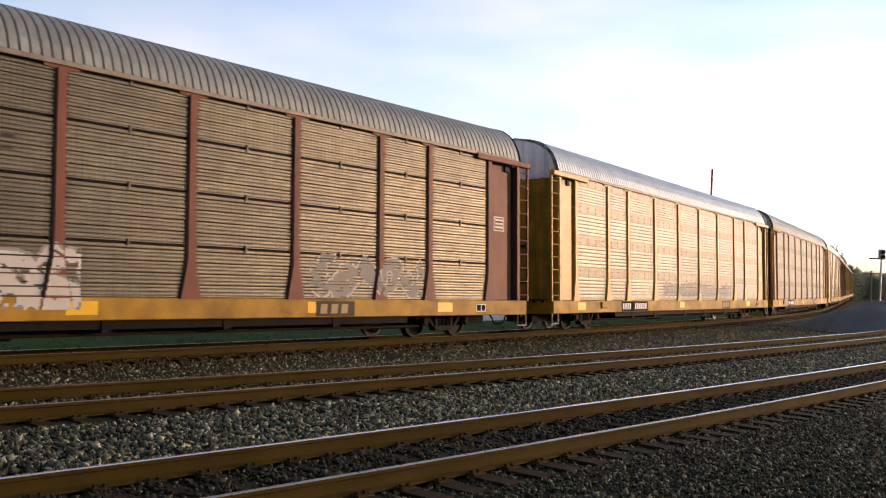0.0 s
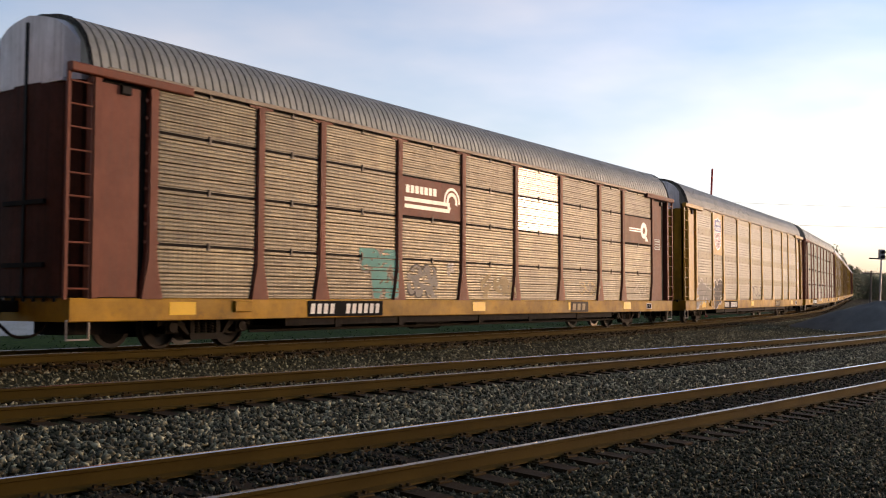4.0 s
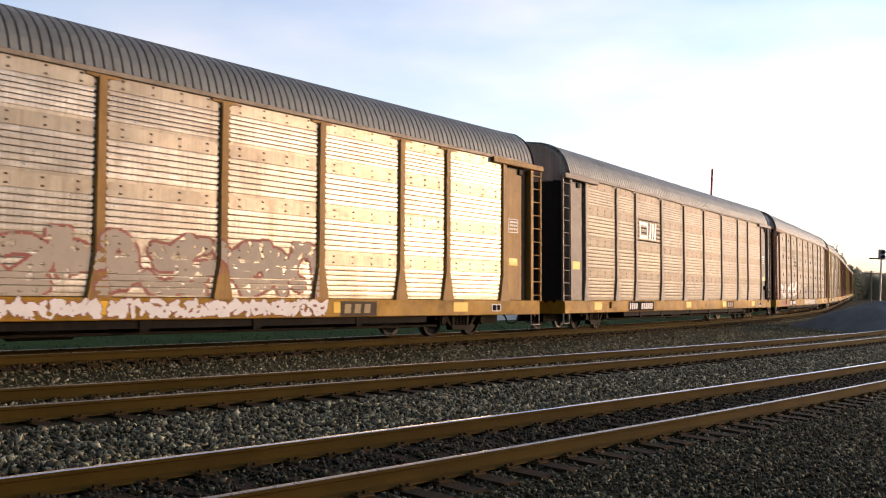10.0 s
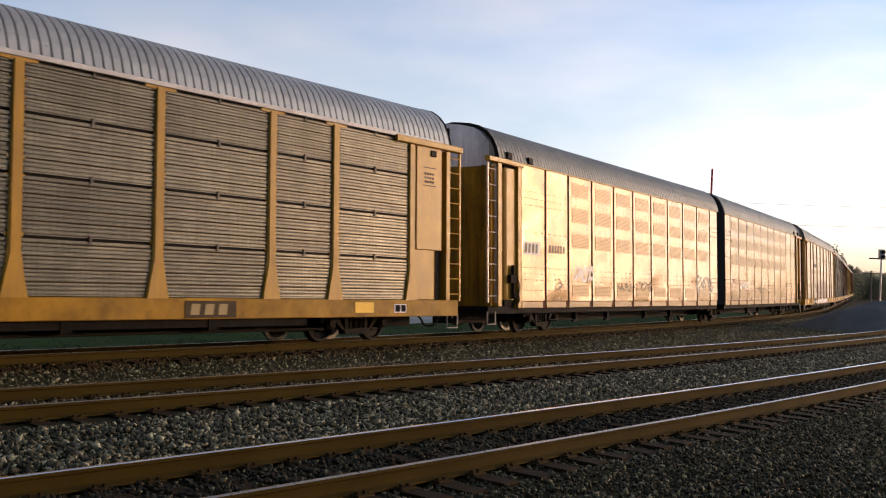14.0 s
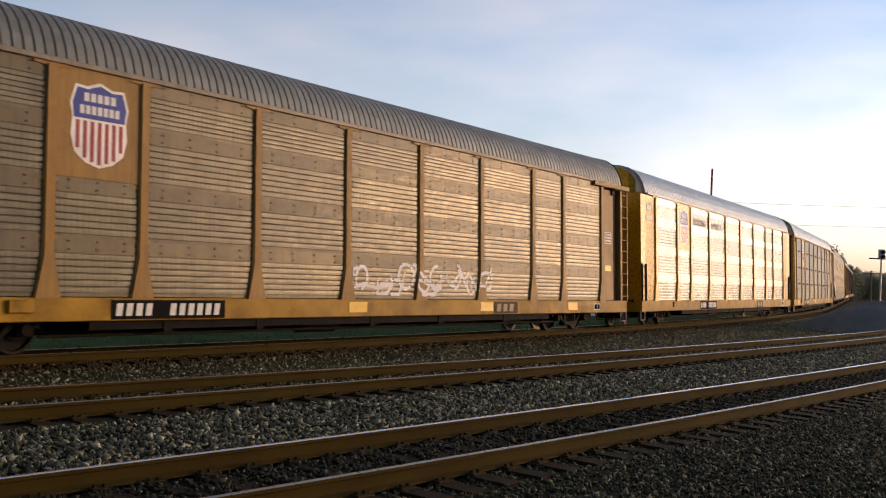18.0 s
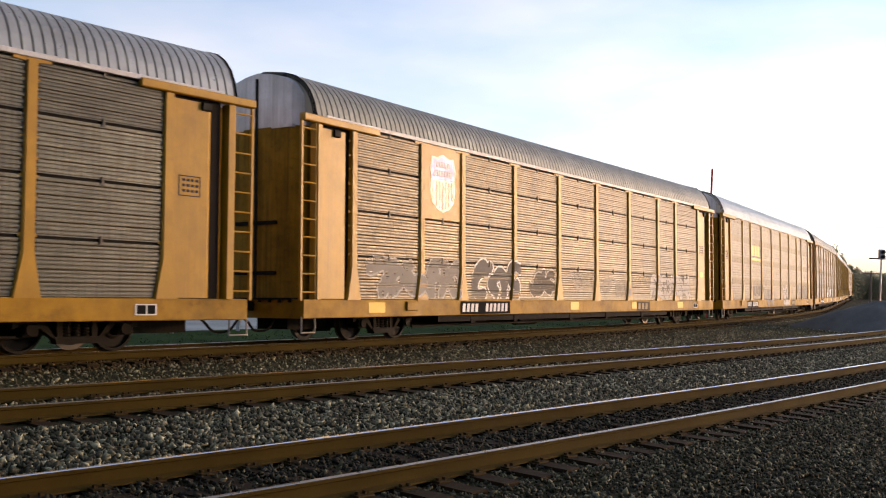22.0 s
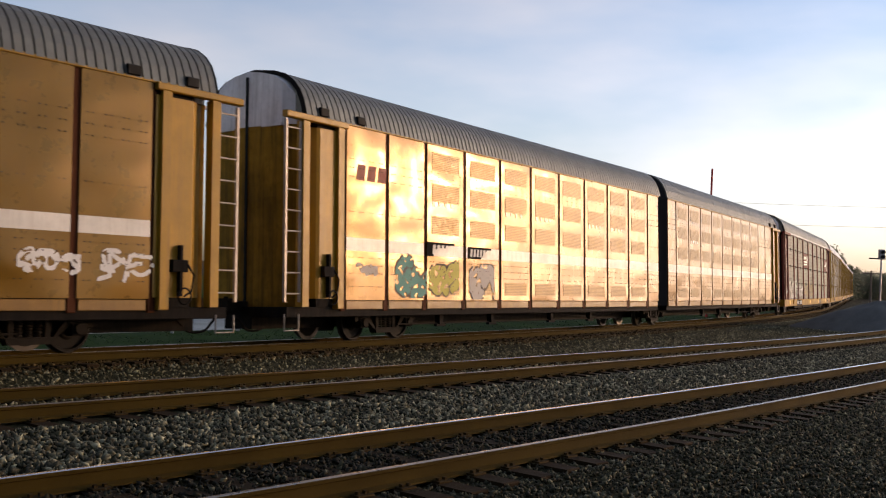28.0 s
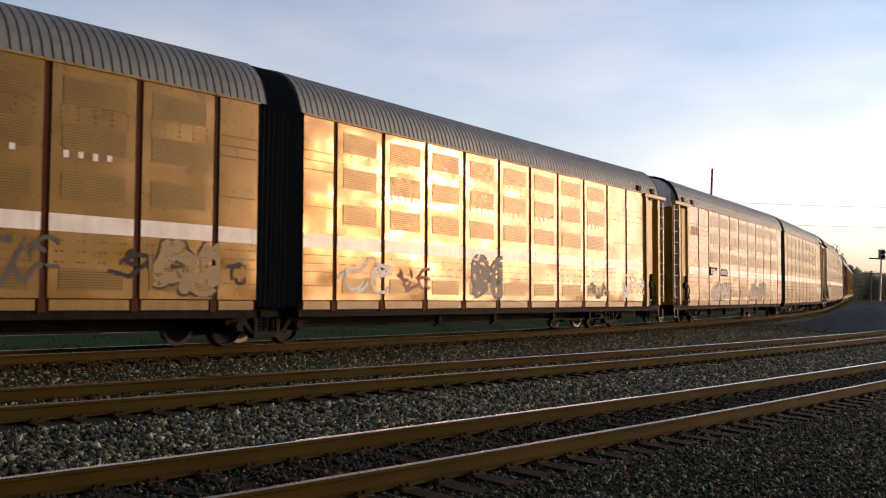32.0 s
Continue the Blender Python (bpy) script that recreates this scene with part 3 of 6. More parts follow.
def grass_tufts(count, s_rng, o_rng, seed):
    """Loose blades of grass standing on the verge, joined."""
    r = np.random.RandomState(seed)
    s = s_rng[0] + (s_rng[1] - s_rng[0]) * r.rand(count)
    o = o_rng[0] + (o_rng[1] - o_rng[0]) * r.rand(count)
    clump = np.sin(s * 2.1) * np.sin(s * 0.83 + o) > -0.2
    s, o = s[clump], o[clump]
    n = len(s)
    x, y, _ = track(s, o)
    a = r.rand(n) * 6.283
    h = 0.03 + 0.08 * r.rand(n) ** 2
    v = np.zeros((n, 3, 3))
    for k, (dx, up) in enumerate(((-0.03, 0.0), (0.03, 0.0), (0.0, 1.0))):
        v[:, k, 0] = x + dx * np.cos(a) + up * 0.1 * r.randn(n)
        v[:, k, 1] = y + dx * np.sin(a) + up * 0.1 * r.randn(n)
        v[:, k, 2] = -0.57 + up * h
    me = bpy.data.meshes.new("grass_tufts")
    me.from_pydata(v.reshape(-1, 3).tolist(), [], np.arange(3 * n).reshape(-1, 3).tolist())
    me.materials.append(MAT["blade"])
    return tagged(new("grass_tufts", me), "uneven tufts of green grass on the verge", "grass", kind="stuff")


MAT["blade"] = stone_material("grass_blades", [(0.0, (0.02, 0.035, 0.008)), (0.6, (0.04, 0.07, 0.014)), (1.0, (0.1, 0.12, 0.035))])
grass_tufts(16000, (-34, 46), (-9.2, -4.0), 21)


# ---------------------------------------------------------------- pile, poles, trees
def heap(name, label, x, y, rx, ry, hgt, mat, seed, base=-0.45):
    r = random.Random(seed)
    sh = Shape()
    rings, seg = 14, 40
    v = [(0, 0, hgt)]
    for i in range(1, rings + 1):
        q = i / rings
        for j in range(seg):
            t = 2 * math.pi * j / seg
            w = 1 + 0.16 * noise.noise((3 * math.cos(t) + seed, 3 * math.sin(t), q))
            z = hgt * max(0.0, 1 - q ** 1.15) * (1 + 0.12 * noise.noise((4 * q * math.cos(t), 4 * q * math.sin(t), seed)))
            v.append((rx * q * w * math.cos(t), ry * q * w * math.sin(t), z + 0.04 * noise.noise((9 * q * math.cos(t), 9 * q * math.sin(t), 5)) - (0.1 if i == rings else 0)))
    f = [(0, 1 + j, 1 + (j + 1) % seg) for j in range(seg)]
    for i in range(rings - 1):
        for j in range(seg):
            a, b = 1 + i * seg + j, 1 + i * seg + (j + 1) % seg
            f.append((a, a + seg, b + seg, b))
    sh.add(v, f)
    ob = new(name, sh.mesh(name, mat, True))
    ob.location = (x, y, base)
    ob.rotation_euler = (0, 0, radians(-60))
    return tagged(ob, label, "mound")


heap("cinder_mound", "low mound of dark cinders between the tracks", 22.5, 52.0, 5.5, 3.6, 1.75, "pile", 3)


def pole(name, label, category, x, y, h, r0, r1, mat, arms=()):
    root = new(name)
    root.location = (x, y, -0.62)
    tagged(root, label, category)
    sh = Shape()
    n = 10
    v = [(r * math.cos(2 * math.pi * i / n), r * math.sin(2 * math.pi * i / n), z) for r, z in ((r0, 0), (r1, h)) for i in range(n)]
    sh.add(v, [(i, (i + 1) % n, n + (i + 1) % n, n + i) for i in range(n)] + [tuple(range(n, 2 * n))])
    part("shaft", sh.mesh("shaft", mat), root)
    for z, half in arms:
        a = Shape().box(-half, half, -0.06, 0.06, z - 0.06, z + 0.06, 0.01)
        part("crossarm", a.mesh("crossarm", mat), root)
        for k in (-0.85, -0.4, 0.4, 0.85):
            part("insulator", cached("insul", lambda: Shape().ring([(0.0, 0.0), (0.05, 0.0), (0.06, 0.06), (0.02, 0.14), (0.0, 0.15)], 8).mesh("insulator", "silver")), root, (k * half, 0, z + 0.06))
    return root


def at_depth(x_share, d):
    """Plan point d metres ahead of the camera, x_share of that to the right."""
    return x_share * d, d


px, py = at_depth(0.2628, 70.0)
pole("mast", "thin rust-red steel mast standing behind the train", "pole", px, py, 10.35, 0.09, 0.07, "pole")
px, py = at_depth(0.424, 110.0)
pole("utility_pole", "grey timber utility pole beside the line", "pole", px, py, 4.6, 0.14, 0.1, "timber", ((4.3, 0.9),))

# signal mast at the edge of the view
sig = new("signal_mast")
sx, sy = at_depth(0.4335, 75.0)
sig.location = (sx, sy, -0.62)
tagged(sig, "railway signal mast with hooded signal head and ladder", "signal")
part("shaft", Shape().rod((0, 0, 0), (0, 0, 5.2), 0.07, 10).mesh("shaft", "silver"), sig)
part("signal_head", Shape().box(-0.2, 0.2, -0.12, 0.12, 4.75, 5.5, 0.03).mesh("signal_head", "silver"), sig)
for zz in (4.95, 5.3):
    part("hood", Shape().rod((0, -0.15, zz), (0, -0.42, zz), 0.13, 12).mesh("hood", "black"), sig)
part("arm", Shape().box(-0.9, 0.3, -0.05, 0.05, 4.75, 4.85).mesh("arm", "black"), sig)
part("cabinet", Shape().box(-0.4, 0.4, -0.35, 0.35, 0.0, 1.5, 0.03).mesh("cabinet", "silver"), sig)


def tree(x, y, h, spread, seed, label, trunk_h=0.35):
    r = random.Random(seed)
    root = new("tree")
    root.location = (x, y, -0.62)
    tagged(root, label, "tree", "trees behind the railway")
    sh = Shape()
    prev, pr = Vector((0, 0, 0)), 0.028 * h
    tips = []
    for i in range(5):
        nx = Vector((r.uniform(-0.04, 0.04) * h, r.uniform(-0.04, 0.04) * h, h * 0.16 * (i + 1)))
        sh.rod(prev, nx, pr, 7)
        for _ in range(3 if i else 1):
            t = r.uniform(0, 6.28)
            l = spread * r.uniform(0.5, 1.0) * (1 - 0.1 * i)
            e = nx + Vector((l * math.cos(t), l * math.sin(t), h * r.uniform(0.05, 0.2)))
            sh.rod(nx, e, pr * 0.4, 5)
            tips += [e, (e + nx) / 2]
        prev, pr = nx, pr * 0.75
    tips.append(prev + Vector((0, 0, h * 0.12)))
    for _ in range(6):
        tips.append(Vector((r.uniform(-1, 1) * spread * 0.8, r.uniform(-1, 1) * spread * 0.8, h * r.uniform(0.08, 0.3))))
    part("trunk", sh.mesh("trunk", "bark"), root)
    cr = Shape()
    for c in tips:
        rad = spread * r.uniform(0.25, 0.5)
        for _ in range(70):
            d = Vector((r.gauss(0, 1), r.gauss(0, 1), r.gauss(0, 0.8)))
            d = d.normalized() * rad * r.random() ** 0.4
            p = c + d
            a = Vector((r.gauss(0, 1), r.gauss(0, 1), r.gauss(0, 1))).normalized() * h * 0.028
            b = a.orthogonal().normalized() * h * 0.02
            cr.add([p - a, p + b, p + a, p - b], [(0, 1, 2, 3)])
    part("crown", cr.mesh("crown", "leaf"), root)
    return root


TREES = [(0.352, 185, 10.8, 4.0), (0.366, 180, 10.4, 3.8), (0.378, 178, 9.6, 3.2), (0.387, 195, 9.2, 3.0), (0.394, 200, 8.4, 2.6), (0.402, 205, 7.2, 2.4), (0.409, 245, 6.4, 4.0), (0.417, 255, 5.6, 4.0),
         (0.425, 250, 6.0, 4.0), (0.433, 255, 5.8, 4.0), (0.441, 250, 6.2, 4.0), (0.455, 240, 6.6, 4.5), (0.475, 245, 7.0, 4.5), (0.50, 240, 7.0, 4.5), (0.53, 245, 7.5, 4.5), (0.57, 240, 7.0, 4.5),
         (0.405, 262, 6.6, 4.2), (0.413, 268, 6.8, 4.2), (0.421, 265, 6.4, 4.2), (0.429, 270, 6.6, 4.2), (0.437, 266, 6.8, 4.2), (0.446, 262, 6.8, 4.2)]
for i, (sh_, d_, h_, sp_) in enumerate(TREES):
    tree(*at_depth(sh_, d_), h_, sp_, 40 + i, "dark green broadleaf tree at the edge of the field")

# power lines far off, hung between two tall poles
lx0, lx1 = -20.0, 140.0
for lx in (lx0, lx1):
    pole("utility_pole", "tall grey timber pole carrying the power lines", "pole", lx, 215.0, 22.4, 0.25, 0.16, "timber", ((21.9, 1.2), (17.6, 1.2)))
for zz in (21.9, 17.6):
    pts = [(x, 215.0, zz - 0.5 - 2.2 * math.sin(math.pi * (x - lx0) / (lx1 - lx0))) for x in np.arange(lx0, lx1 + 0.1, 8.0)]
    w = new("power_line", Shape().tube(pts, 0.03, 4).mesh("power_line", "timber"))
    tagged(w, "thin overhead power line against the evening sky", "cable", "power lines")

# white marker posts on the verge
for s_, o_ in ((-2.0, -8.7), (1.0, -8.8), (26.0, -8.9), (38.0, -8.8)):
    x, y, _ = track(s_, o_)
    pp = new("marker_post", Shape().box(-0.05, 0.05, -0.05, 0.05, 0, 0.75, 0.012).mesh("marker_post", "white"))
    pp.location = (x, y, -0.57)
    tagged(pp, "short white wooden marker post in the grass", "post", "marker posts on the verge")

# unseen bank added behind the camera, away from the sun, to cut sky fill
v, f = [], []
n = 61
for i in range(n):
    az = radians(84.0 + 176.0 * i / (n - 1))
    rad = 34.0 + 5.0 * noise.noise((i * 0.3, 2.0, 0.0))
    fade = min(1.0, i / 4.0)
    for j, (out, up) in enumerate(((0.0, 0.0), (0.5, 0.35), (1.0, 0.7), (2.5, 0.95), (6.0, 1.0), (12.0, 0.9), (16.0, 0.0))):
        hgt = (4.0 + 19.0 * fade) * up * (1.0 + 0.22 * noise.noise((i * 0.7, j * 0.9, 4.0)))
        q = rad + out + 1.2 * noise.noise((i * 1.3, j * 1.7, 9.0))
        v.append((q * math.sin(az), q * math.cos(az), -0.7 + hgt))
for i in range(n - 1):
    for j in range(6):
        a = i * 7 + j
        f.append((a, a + 7, a + 8, a + 1))
me = bpy.data.meshes.new("backdrop")
me.from_pydata(v, [], f)
me.materials.append(MAT["leaf"])
tagged(new("backdrop", me), "unseen dark bank added behind the camera to block sky light", "woods", kind="structure")


# ---------------------------------------------------------------- autorack cars
MAT["post_brown"] = surface("rusty_brown_post", (0.08, 0.022, 0.008), 0.75, dirt=(0.03, 0.012, 0.006), dirt_amount=0.4, spec=0.1)
POSTS = [-11.87, -9.11, -7.19, -4.33, -1.46, 1.37, 4.19, 7.03, 8.95, 11.65]
ROWS = [0.98, 1.98, 3.01, 4.03, 4.9]
ROOF = [(-1.52, 4.93), (-1.5, 5.01), (-1.44, 5.24), (-1.32, 5.5), (-1.14, 5.71), (-0.9, 5.87), (-0.57, 5.97), (0.0, 6.05)]
ROOF = ROOF + [(-y, z) for y, z in ROOF[-2::-1]]
HALF = 13.62
HOOD_Z = 4.74


def rib_rows(h, style):
    """Heights at which the ribs of a sheet begin and end: (face from, face to, groove to)."""
    if style == "sheets":
        n = 13
        p = (h - 0.07) / n
        return [(0.02 + i * p, 0.02 + (i + (0.86 if i % 3 != 2 else 0.88)) * p, 0.02 + (i + 1) * p) for i in range(n)]
    n = 6
    p = (h - 0.32) / n
    return [(0.06 + i * p, 0.06 + (i + 0.89) * p, 0.06 + (i + 1) * p) for i in range(n)]


def sheet_mesh(w, h, style, mat):
    """One ribbed side sheet, w wide and h high, its origin at the middle of its lower edge; the front faces -y."""
    def build():
        sh = Shape()
        rj = random.Random(int(1000 * w + 77 * h))
        prof = [(-0.03, 0.0, 0)]
        if style == "sheets":
            for i, (z0, z1, z2) in enumerate(rib_rows(h, style)):
                d = -0.014 if i % 3 == 2 else -0.0285  # every third groove is deeper
                q = z1 - z0
                # slot 1 paints shade into the deeper grooves and the lips above them
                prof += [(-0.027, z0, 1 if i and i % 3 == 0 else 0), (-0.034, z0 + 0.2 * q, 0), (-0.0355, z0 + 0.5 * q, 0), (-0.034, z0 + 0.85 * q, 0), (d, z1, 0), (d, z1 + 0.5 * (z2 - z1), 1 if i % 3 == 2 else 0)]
            prof += [(-0.03, h - 0.065, 0), (-0.03, h - 0.055, 0)]
        else:
            for i, (z0, z1, z2) in enumerate(rib_rows(h, style)):
                q = z1 - z0
                # slot 1 paints the shade line under each rib's lip
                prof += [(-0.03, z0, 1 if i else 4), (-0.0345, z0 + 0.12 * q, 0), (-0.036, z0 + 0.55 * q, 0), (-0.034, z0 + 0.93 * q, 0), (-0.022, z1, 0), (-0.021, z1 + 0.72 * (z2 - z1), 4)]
            prof += [(-0.033, h - 0.26, 0), (-0.033, h, 4)]
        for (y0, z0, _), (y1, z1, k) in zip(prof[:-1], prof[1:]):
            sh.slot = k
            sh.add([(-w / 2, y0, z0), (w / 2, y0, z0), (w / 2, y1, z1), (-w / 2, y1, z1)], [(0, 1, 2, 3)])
        # near-black backing, so the open row joints look shaded
        sh.slot = 5
        sh.box(-w / 2, w / 2, 0.0, 0.02, 0.0, h)
        sh.slot = 2
        if style != "sheets":
            for k in range(4 if w > 2.2 else 3):
                x = -w / 2 + w * (k + 0.5) / (4 if w > 2.2 else 3) + rj.uniform(-0.02, 0.02)
                for z in (h - 0.215, h - 0.075):
                    sh.box(x - 0.028, x + 0.028, -0.043, -0.03, z, z + 0.032)
        for k in range(int(h / 0.12)):
            for x in (-w / 2 + 0.035, w / 2 - 0.035):
                sh.box(x - 0.022, x + 0.022, -0.041, -0.03, 0.04 + 0.12 * k, 0.085 + 0.12 * k)
        if style == "latched":
            sh.slot = 2
            sh.box(-0.035, 0.035, -0.06, -0.03, 0.36, 0.54)
            for x in (-w / 2 + 0.03, w / 2 - 0.03):
                sh.box(x - 0.045, x + 0.045, -0.065, -0.03, 0.45, 0.5)
        if style == "sheets":  # clip across the joint above, and short flanges at both edges
            sh.slot = 3
            sh.box(-0.022, 0.022, -0.058, -0.02, h - 0.1, h + 0.05)
            sh.box(-0.045, 0.045, -0.05, -0.02, h - 0.1, h - 0.06)
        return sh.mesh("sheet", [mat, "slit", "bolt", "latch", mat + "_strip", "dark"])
    return cached(("sheet", round(w, 2), round(h, 2), style, mat), build)


def post_mesh(mat):
    def build():
        sh = Shape()
        sh.plate([(-0.26, 0.0), (0.26, 0.0), (0.2, 0.3), (0.12, 0.78), (0.1, 3.87), (0.34, 3.89), (0.34, 3.98), (-0.34, 3.98), (-0.34, 3.89), (-0.1, 3.87), (-0.12, 0.78), (-0.2, 0.3)], -0.03, 0.05)
        sh.box(-0.085, 0.085, -0.055, -0.03, 0.75, 3.9)
        sh.plate([(-0.24, 0.0), (0.24, 0.0), (0.16, 0.4), (0.085, 0.75), (-0.085, 0.75), (-0.16, 0.4)], -0.06, -0.03)
        for sx in (-1, 1):
            for z in np.arange(1.0, 3.8, 0.32):
                sh.box(sx * 0.14 - 0.025, sx * 0.14 + 0.025, -0.004, 0.006, z, z + 0.06)
        return sh.mesh("post", mat)
    return cached(("post", mat), build)


def roof_mesh(x0, x1, mat, rib=0.2):
    def build():
        sh = Shape()
        n = len(ROOF)
        xs, sc = [], []
        x = x0
        while x < x1 - 1e-6:
            for f, d in ((0.0, 0.0), (0.79, 0.0), (0.83, -0.05), (0.96, -0.05)):
                xs.append(x + f * rib)
                sc.append(d)
            x += rib
        xs.append(min(x, x1 + rib))
        sc.append(0.0)
        v = []
        for x, d in zip(xs, sc):
            for y, z in ROOF:
                k = 1 + d / 1.6
                v.append((x, y * k, 4.93 + (z - 4.93) * (1 + d / 0.9) + 0.0))
        sh.add(v, [(i * n + j, i * n + j + 1, (i + 1) * n + j + 1, (i + 1) * n + j) for i in range(len(xs) - 1) for j in range(n - 1)])
        sh.add(v[:n], [tuple(range(n))[::-1]])
        sh.add(v[-n:], [tuple(range(n))])
        return sh.mesh("roof", mat)
    return cached(("roof", round(x0, 2), round(x1, 2), mat), build)


def ladder_mesh(mat, rungs=10):
    def build():
        sh = Shape()
        for x in (-0.235, 0.235):
            sh.box(x - 0.03, x + 0.03, -0.03, 0.03, 0.0, 3.85)
        for i in range(rungs):
            z = 0.18 + i * (3.5 / (rungs - 1))
            sh.rod((-0.235, -0.02, z), (0.235, -0.02, z), 0.018, 6)
        return sh.mesh("ladder", mat)
    return cached(("ladder", mat, rungs), build)


def wheelset_mesh():
    def build():
        sh = Shape()
        for side in (-1, 1):
            y = side * 0.72
            o = side
            sh.slot = 0
            sh.ring([(0.05, y - 0.02), (0.1, y + 0.05 * o), (0.16, y + 0.045 * o), (0.2, y + 0.01 * o), (0.35, y + 0.005 * o), (0.37, y + 0.06 * o), (0.41, y + 0.06 * o)], 30)
            sh.slot = 1
            sh.ring([(0.41, y + 0.06 * o), (0.419, y + 0.05 * o), (0.424, y - 0.05 * o), (0.45, y - 0.065 * o), (0.45, y - 0.085 * o), (0.36, y - 0.085 * o)], 30)
            sh.slot = 0
            sh.ring([(0.36, y - 0.085 * o), (0.05, y - 0.06 * o)], 30)
            sh.rod((0, side * 0.75, 0), (0, side * 0.98, 0), 0.09, 12)
            for a in range(3):
                t = a * 2.094
                sh.rod((0.05 * math.cos(t), side * 0.985, 0.05 * math.sin(t)), (0.05 * math.cos(t), side * 1.0, 0.05 * math.sin(t)), 0.018, 6)
        sh.rod((0, -0.75, 0), (0, 0.75, 0), 0.075, 12)
        return sh.mesh("wheelset", ["wheel", "tread"])
    return cached("wheelset", build)


def side_frame_mesh():
    def build():
        sh = Shape()
        # cast side frame: arched top, drop-waisted bottom with two windows for the springs
        top = [(-1.2, 0.56), (-1.02, 0.62), (-0.62, 0.66), (-0.38, 0.76), (0.38, 0.76), (0.62, 0.66), (1.02, 0.62), (1.2, 0.56)]
        sh.plate([(-1.2, 0.44)] + [(-1.2, 0.56), (-1.02, 0.62), (-0.62, 0.66), (-0.38, 0.76), (0.38, 0.76), (0.62, 0.66), (1.02, 0.62), (1.2, 0.56), (1.2, 0.44), (0.86, 0.5), (0.5, 0.58), (0.34, 0.63), (-0.34, 0.63), (-0.5, 0.58), (-0.86, 0.5)], -0.08, 0.08)
        sh.plate([(-0.4, 0.17), (0.4, 0.17), (0.45, 0.29), (-0.45, 0.29)], -0.1, 0.1)
        for sx in (-1, 1):
            sh.plate([(sx * 0.36, 0.2), (sx * 0.46, 0.26), (sx * 0.82, 0.54), (sx * 0.66, 0.6)][::sx], -0.075, 0.075)
            sh.plate([(sx * 0.28, 0.25), (sx * 0.38, 0.25), (sx * 0.4, 0.66), (sx * 0.28, 0.66)][::sx], -0.07, 0.07)
            sh.box(sx * 0.9 - 0.14, sx * 0.9 + 0.14, -0.13, 0.1, 0.3, 0.52, 0.03)
            sh.rod((sx * 0.9, -0.17, 0.42), (sx * 0.9, -0.13, 0.42), 0.1, 12)
        for x in (-0.18, 0.0, 0.18):
            for k in range(5):
                z = 0.3 + k * 0.055
                sh.rod((x, 0, z), (x, 0, z + 0.035), 0.075, 10)
        sh.box(-0.27, 0.27, -0.14, 0.1, 0.58, 0.74, 0.03)
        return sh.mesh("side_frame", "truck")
    return cached("side_frame", build)


WHEELS = []  # every wheelset with the distance of its axle from the train's reference point


def truck(parent, x, s_axle):
    root = new("truck")
    root.parent = parent
    root.location = (x, 0, 0)
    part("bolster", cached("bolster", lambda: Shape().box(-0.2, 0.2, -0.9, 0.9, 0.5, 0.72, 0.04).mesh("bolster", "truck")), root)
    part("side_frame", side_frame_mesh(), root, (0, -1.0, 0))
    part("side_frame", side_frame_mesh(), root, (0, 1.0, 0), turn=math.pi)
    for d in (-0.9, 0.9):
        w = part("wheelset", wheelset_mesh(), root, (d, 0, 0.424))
        WHEELS.append((w, d, s_axle + d))
    return root


def bowed(half, k=9):
    """Plan of an end door: bowed outwards, with rounded corners. Pairs of y and x."""
    out = []
    for i in range(k):
        q = -1 + 2 * i / (k - 1)
        q = math.copysign(abs(q) ** 0.8, q)
        out.append((half * q, 0.1 * (1 - q * q) - 0.16 * max(0.0, abs(q) - 0.82) / 0.18))
    return out


def end_mesh(mat):
    """Pair of bowed end doors under the hood, facing +x at x = 0."""
    def build():
        sh = Shape()
        plan = [(-1.22, -0.4)] + bowed(1.22) + [(1.22, -0.4)]
        v = [(x, y, z) for z in (0.75, HOOD_Z) for y, x in plan]
        n = len(plan)
        sh.add(v, [(i, i + 1, n + i + 1, n + i) for i in range(n - 1)])
        return sh.mesh("end_door", mat)
    return cached(("end", mat), build)


def hood_mesh(mat):
    """Bowed hood over the end doors, cut to the outline of the roof."""
    def build():
        sh = Shape()
        plan = [(-1.2, -0.4)] + bowed(1.2) + [(1.2, -0.4)]
        ys, zs = [y for y, _ in ROOF], [z for _, z in ROOF]
        top = [float(np.interp(y * 1.12, ys, zs)) - 0.07 for y, _ in plan]
        n = len(plan)
        v = [(x, y, HOOD_Z + 0.004) for y, x in plan] + [(x - 0.01, y, z) for (y, x), z in zip(plan, top)] + [(-0.4, y, z + 0.03) for (y, x), z in zip(plan, top)]
        sh.add(v, [(k + i, k + i + 1, k + n + i + 1, k + n + i) for k in (0, n) for i in range(n - 1)])
        sh.box(-0.02, 0.085, -1.02, 1.02, HOOD_Z - 0.03, HOOD_Z + 0.03)
        return sh.mesh("end_hood", mat)
    return cached(("hood", mat), build)


def roof_rim_mesh():
    """Dark rim that closes the open end of the roof, facing +x."""
    def build():
        sh = Shape()
        v = [(x, y * k, 4.93 + (z - 4.93) * k) for x, k in ((0.02, 1.012), (0.02, 0.93), (-0.3, 0.93)) for y, z in ROOF]
        n = len(ROOF)
        sh.add(v, [(k + i, k + i + 1, k + n + i + 1, k + n + i) for k in (0, n) for i in range(n - 1)])
        return sh.mesh("roof_rim", "dark")
    return cached("rim", build)


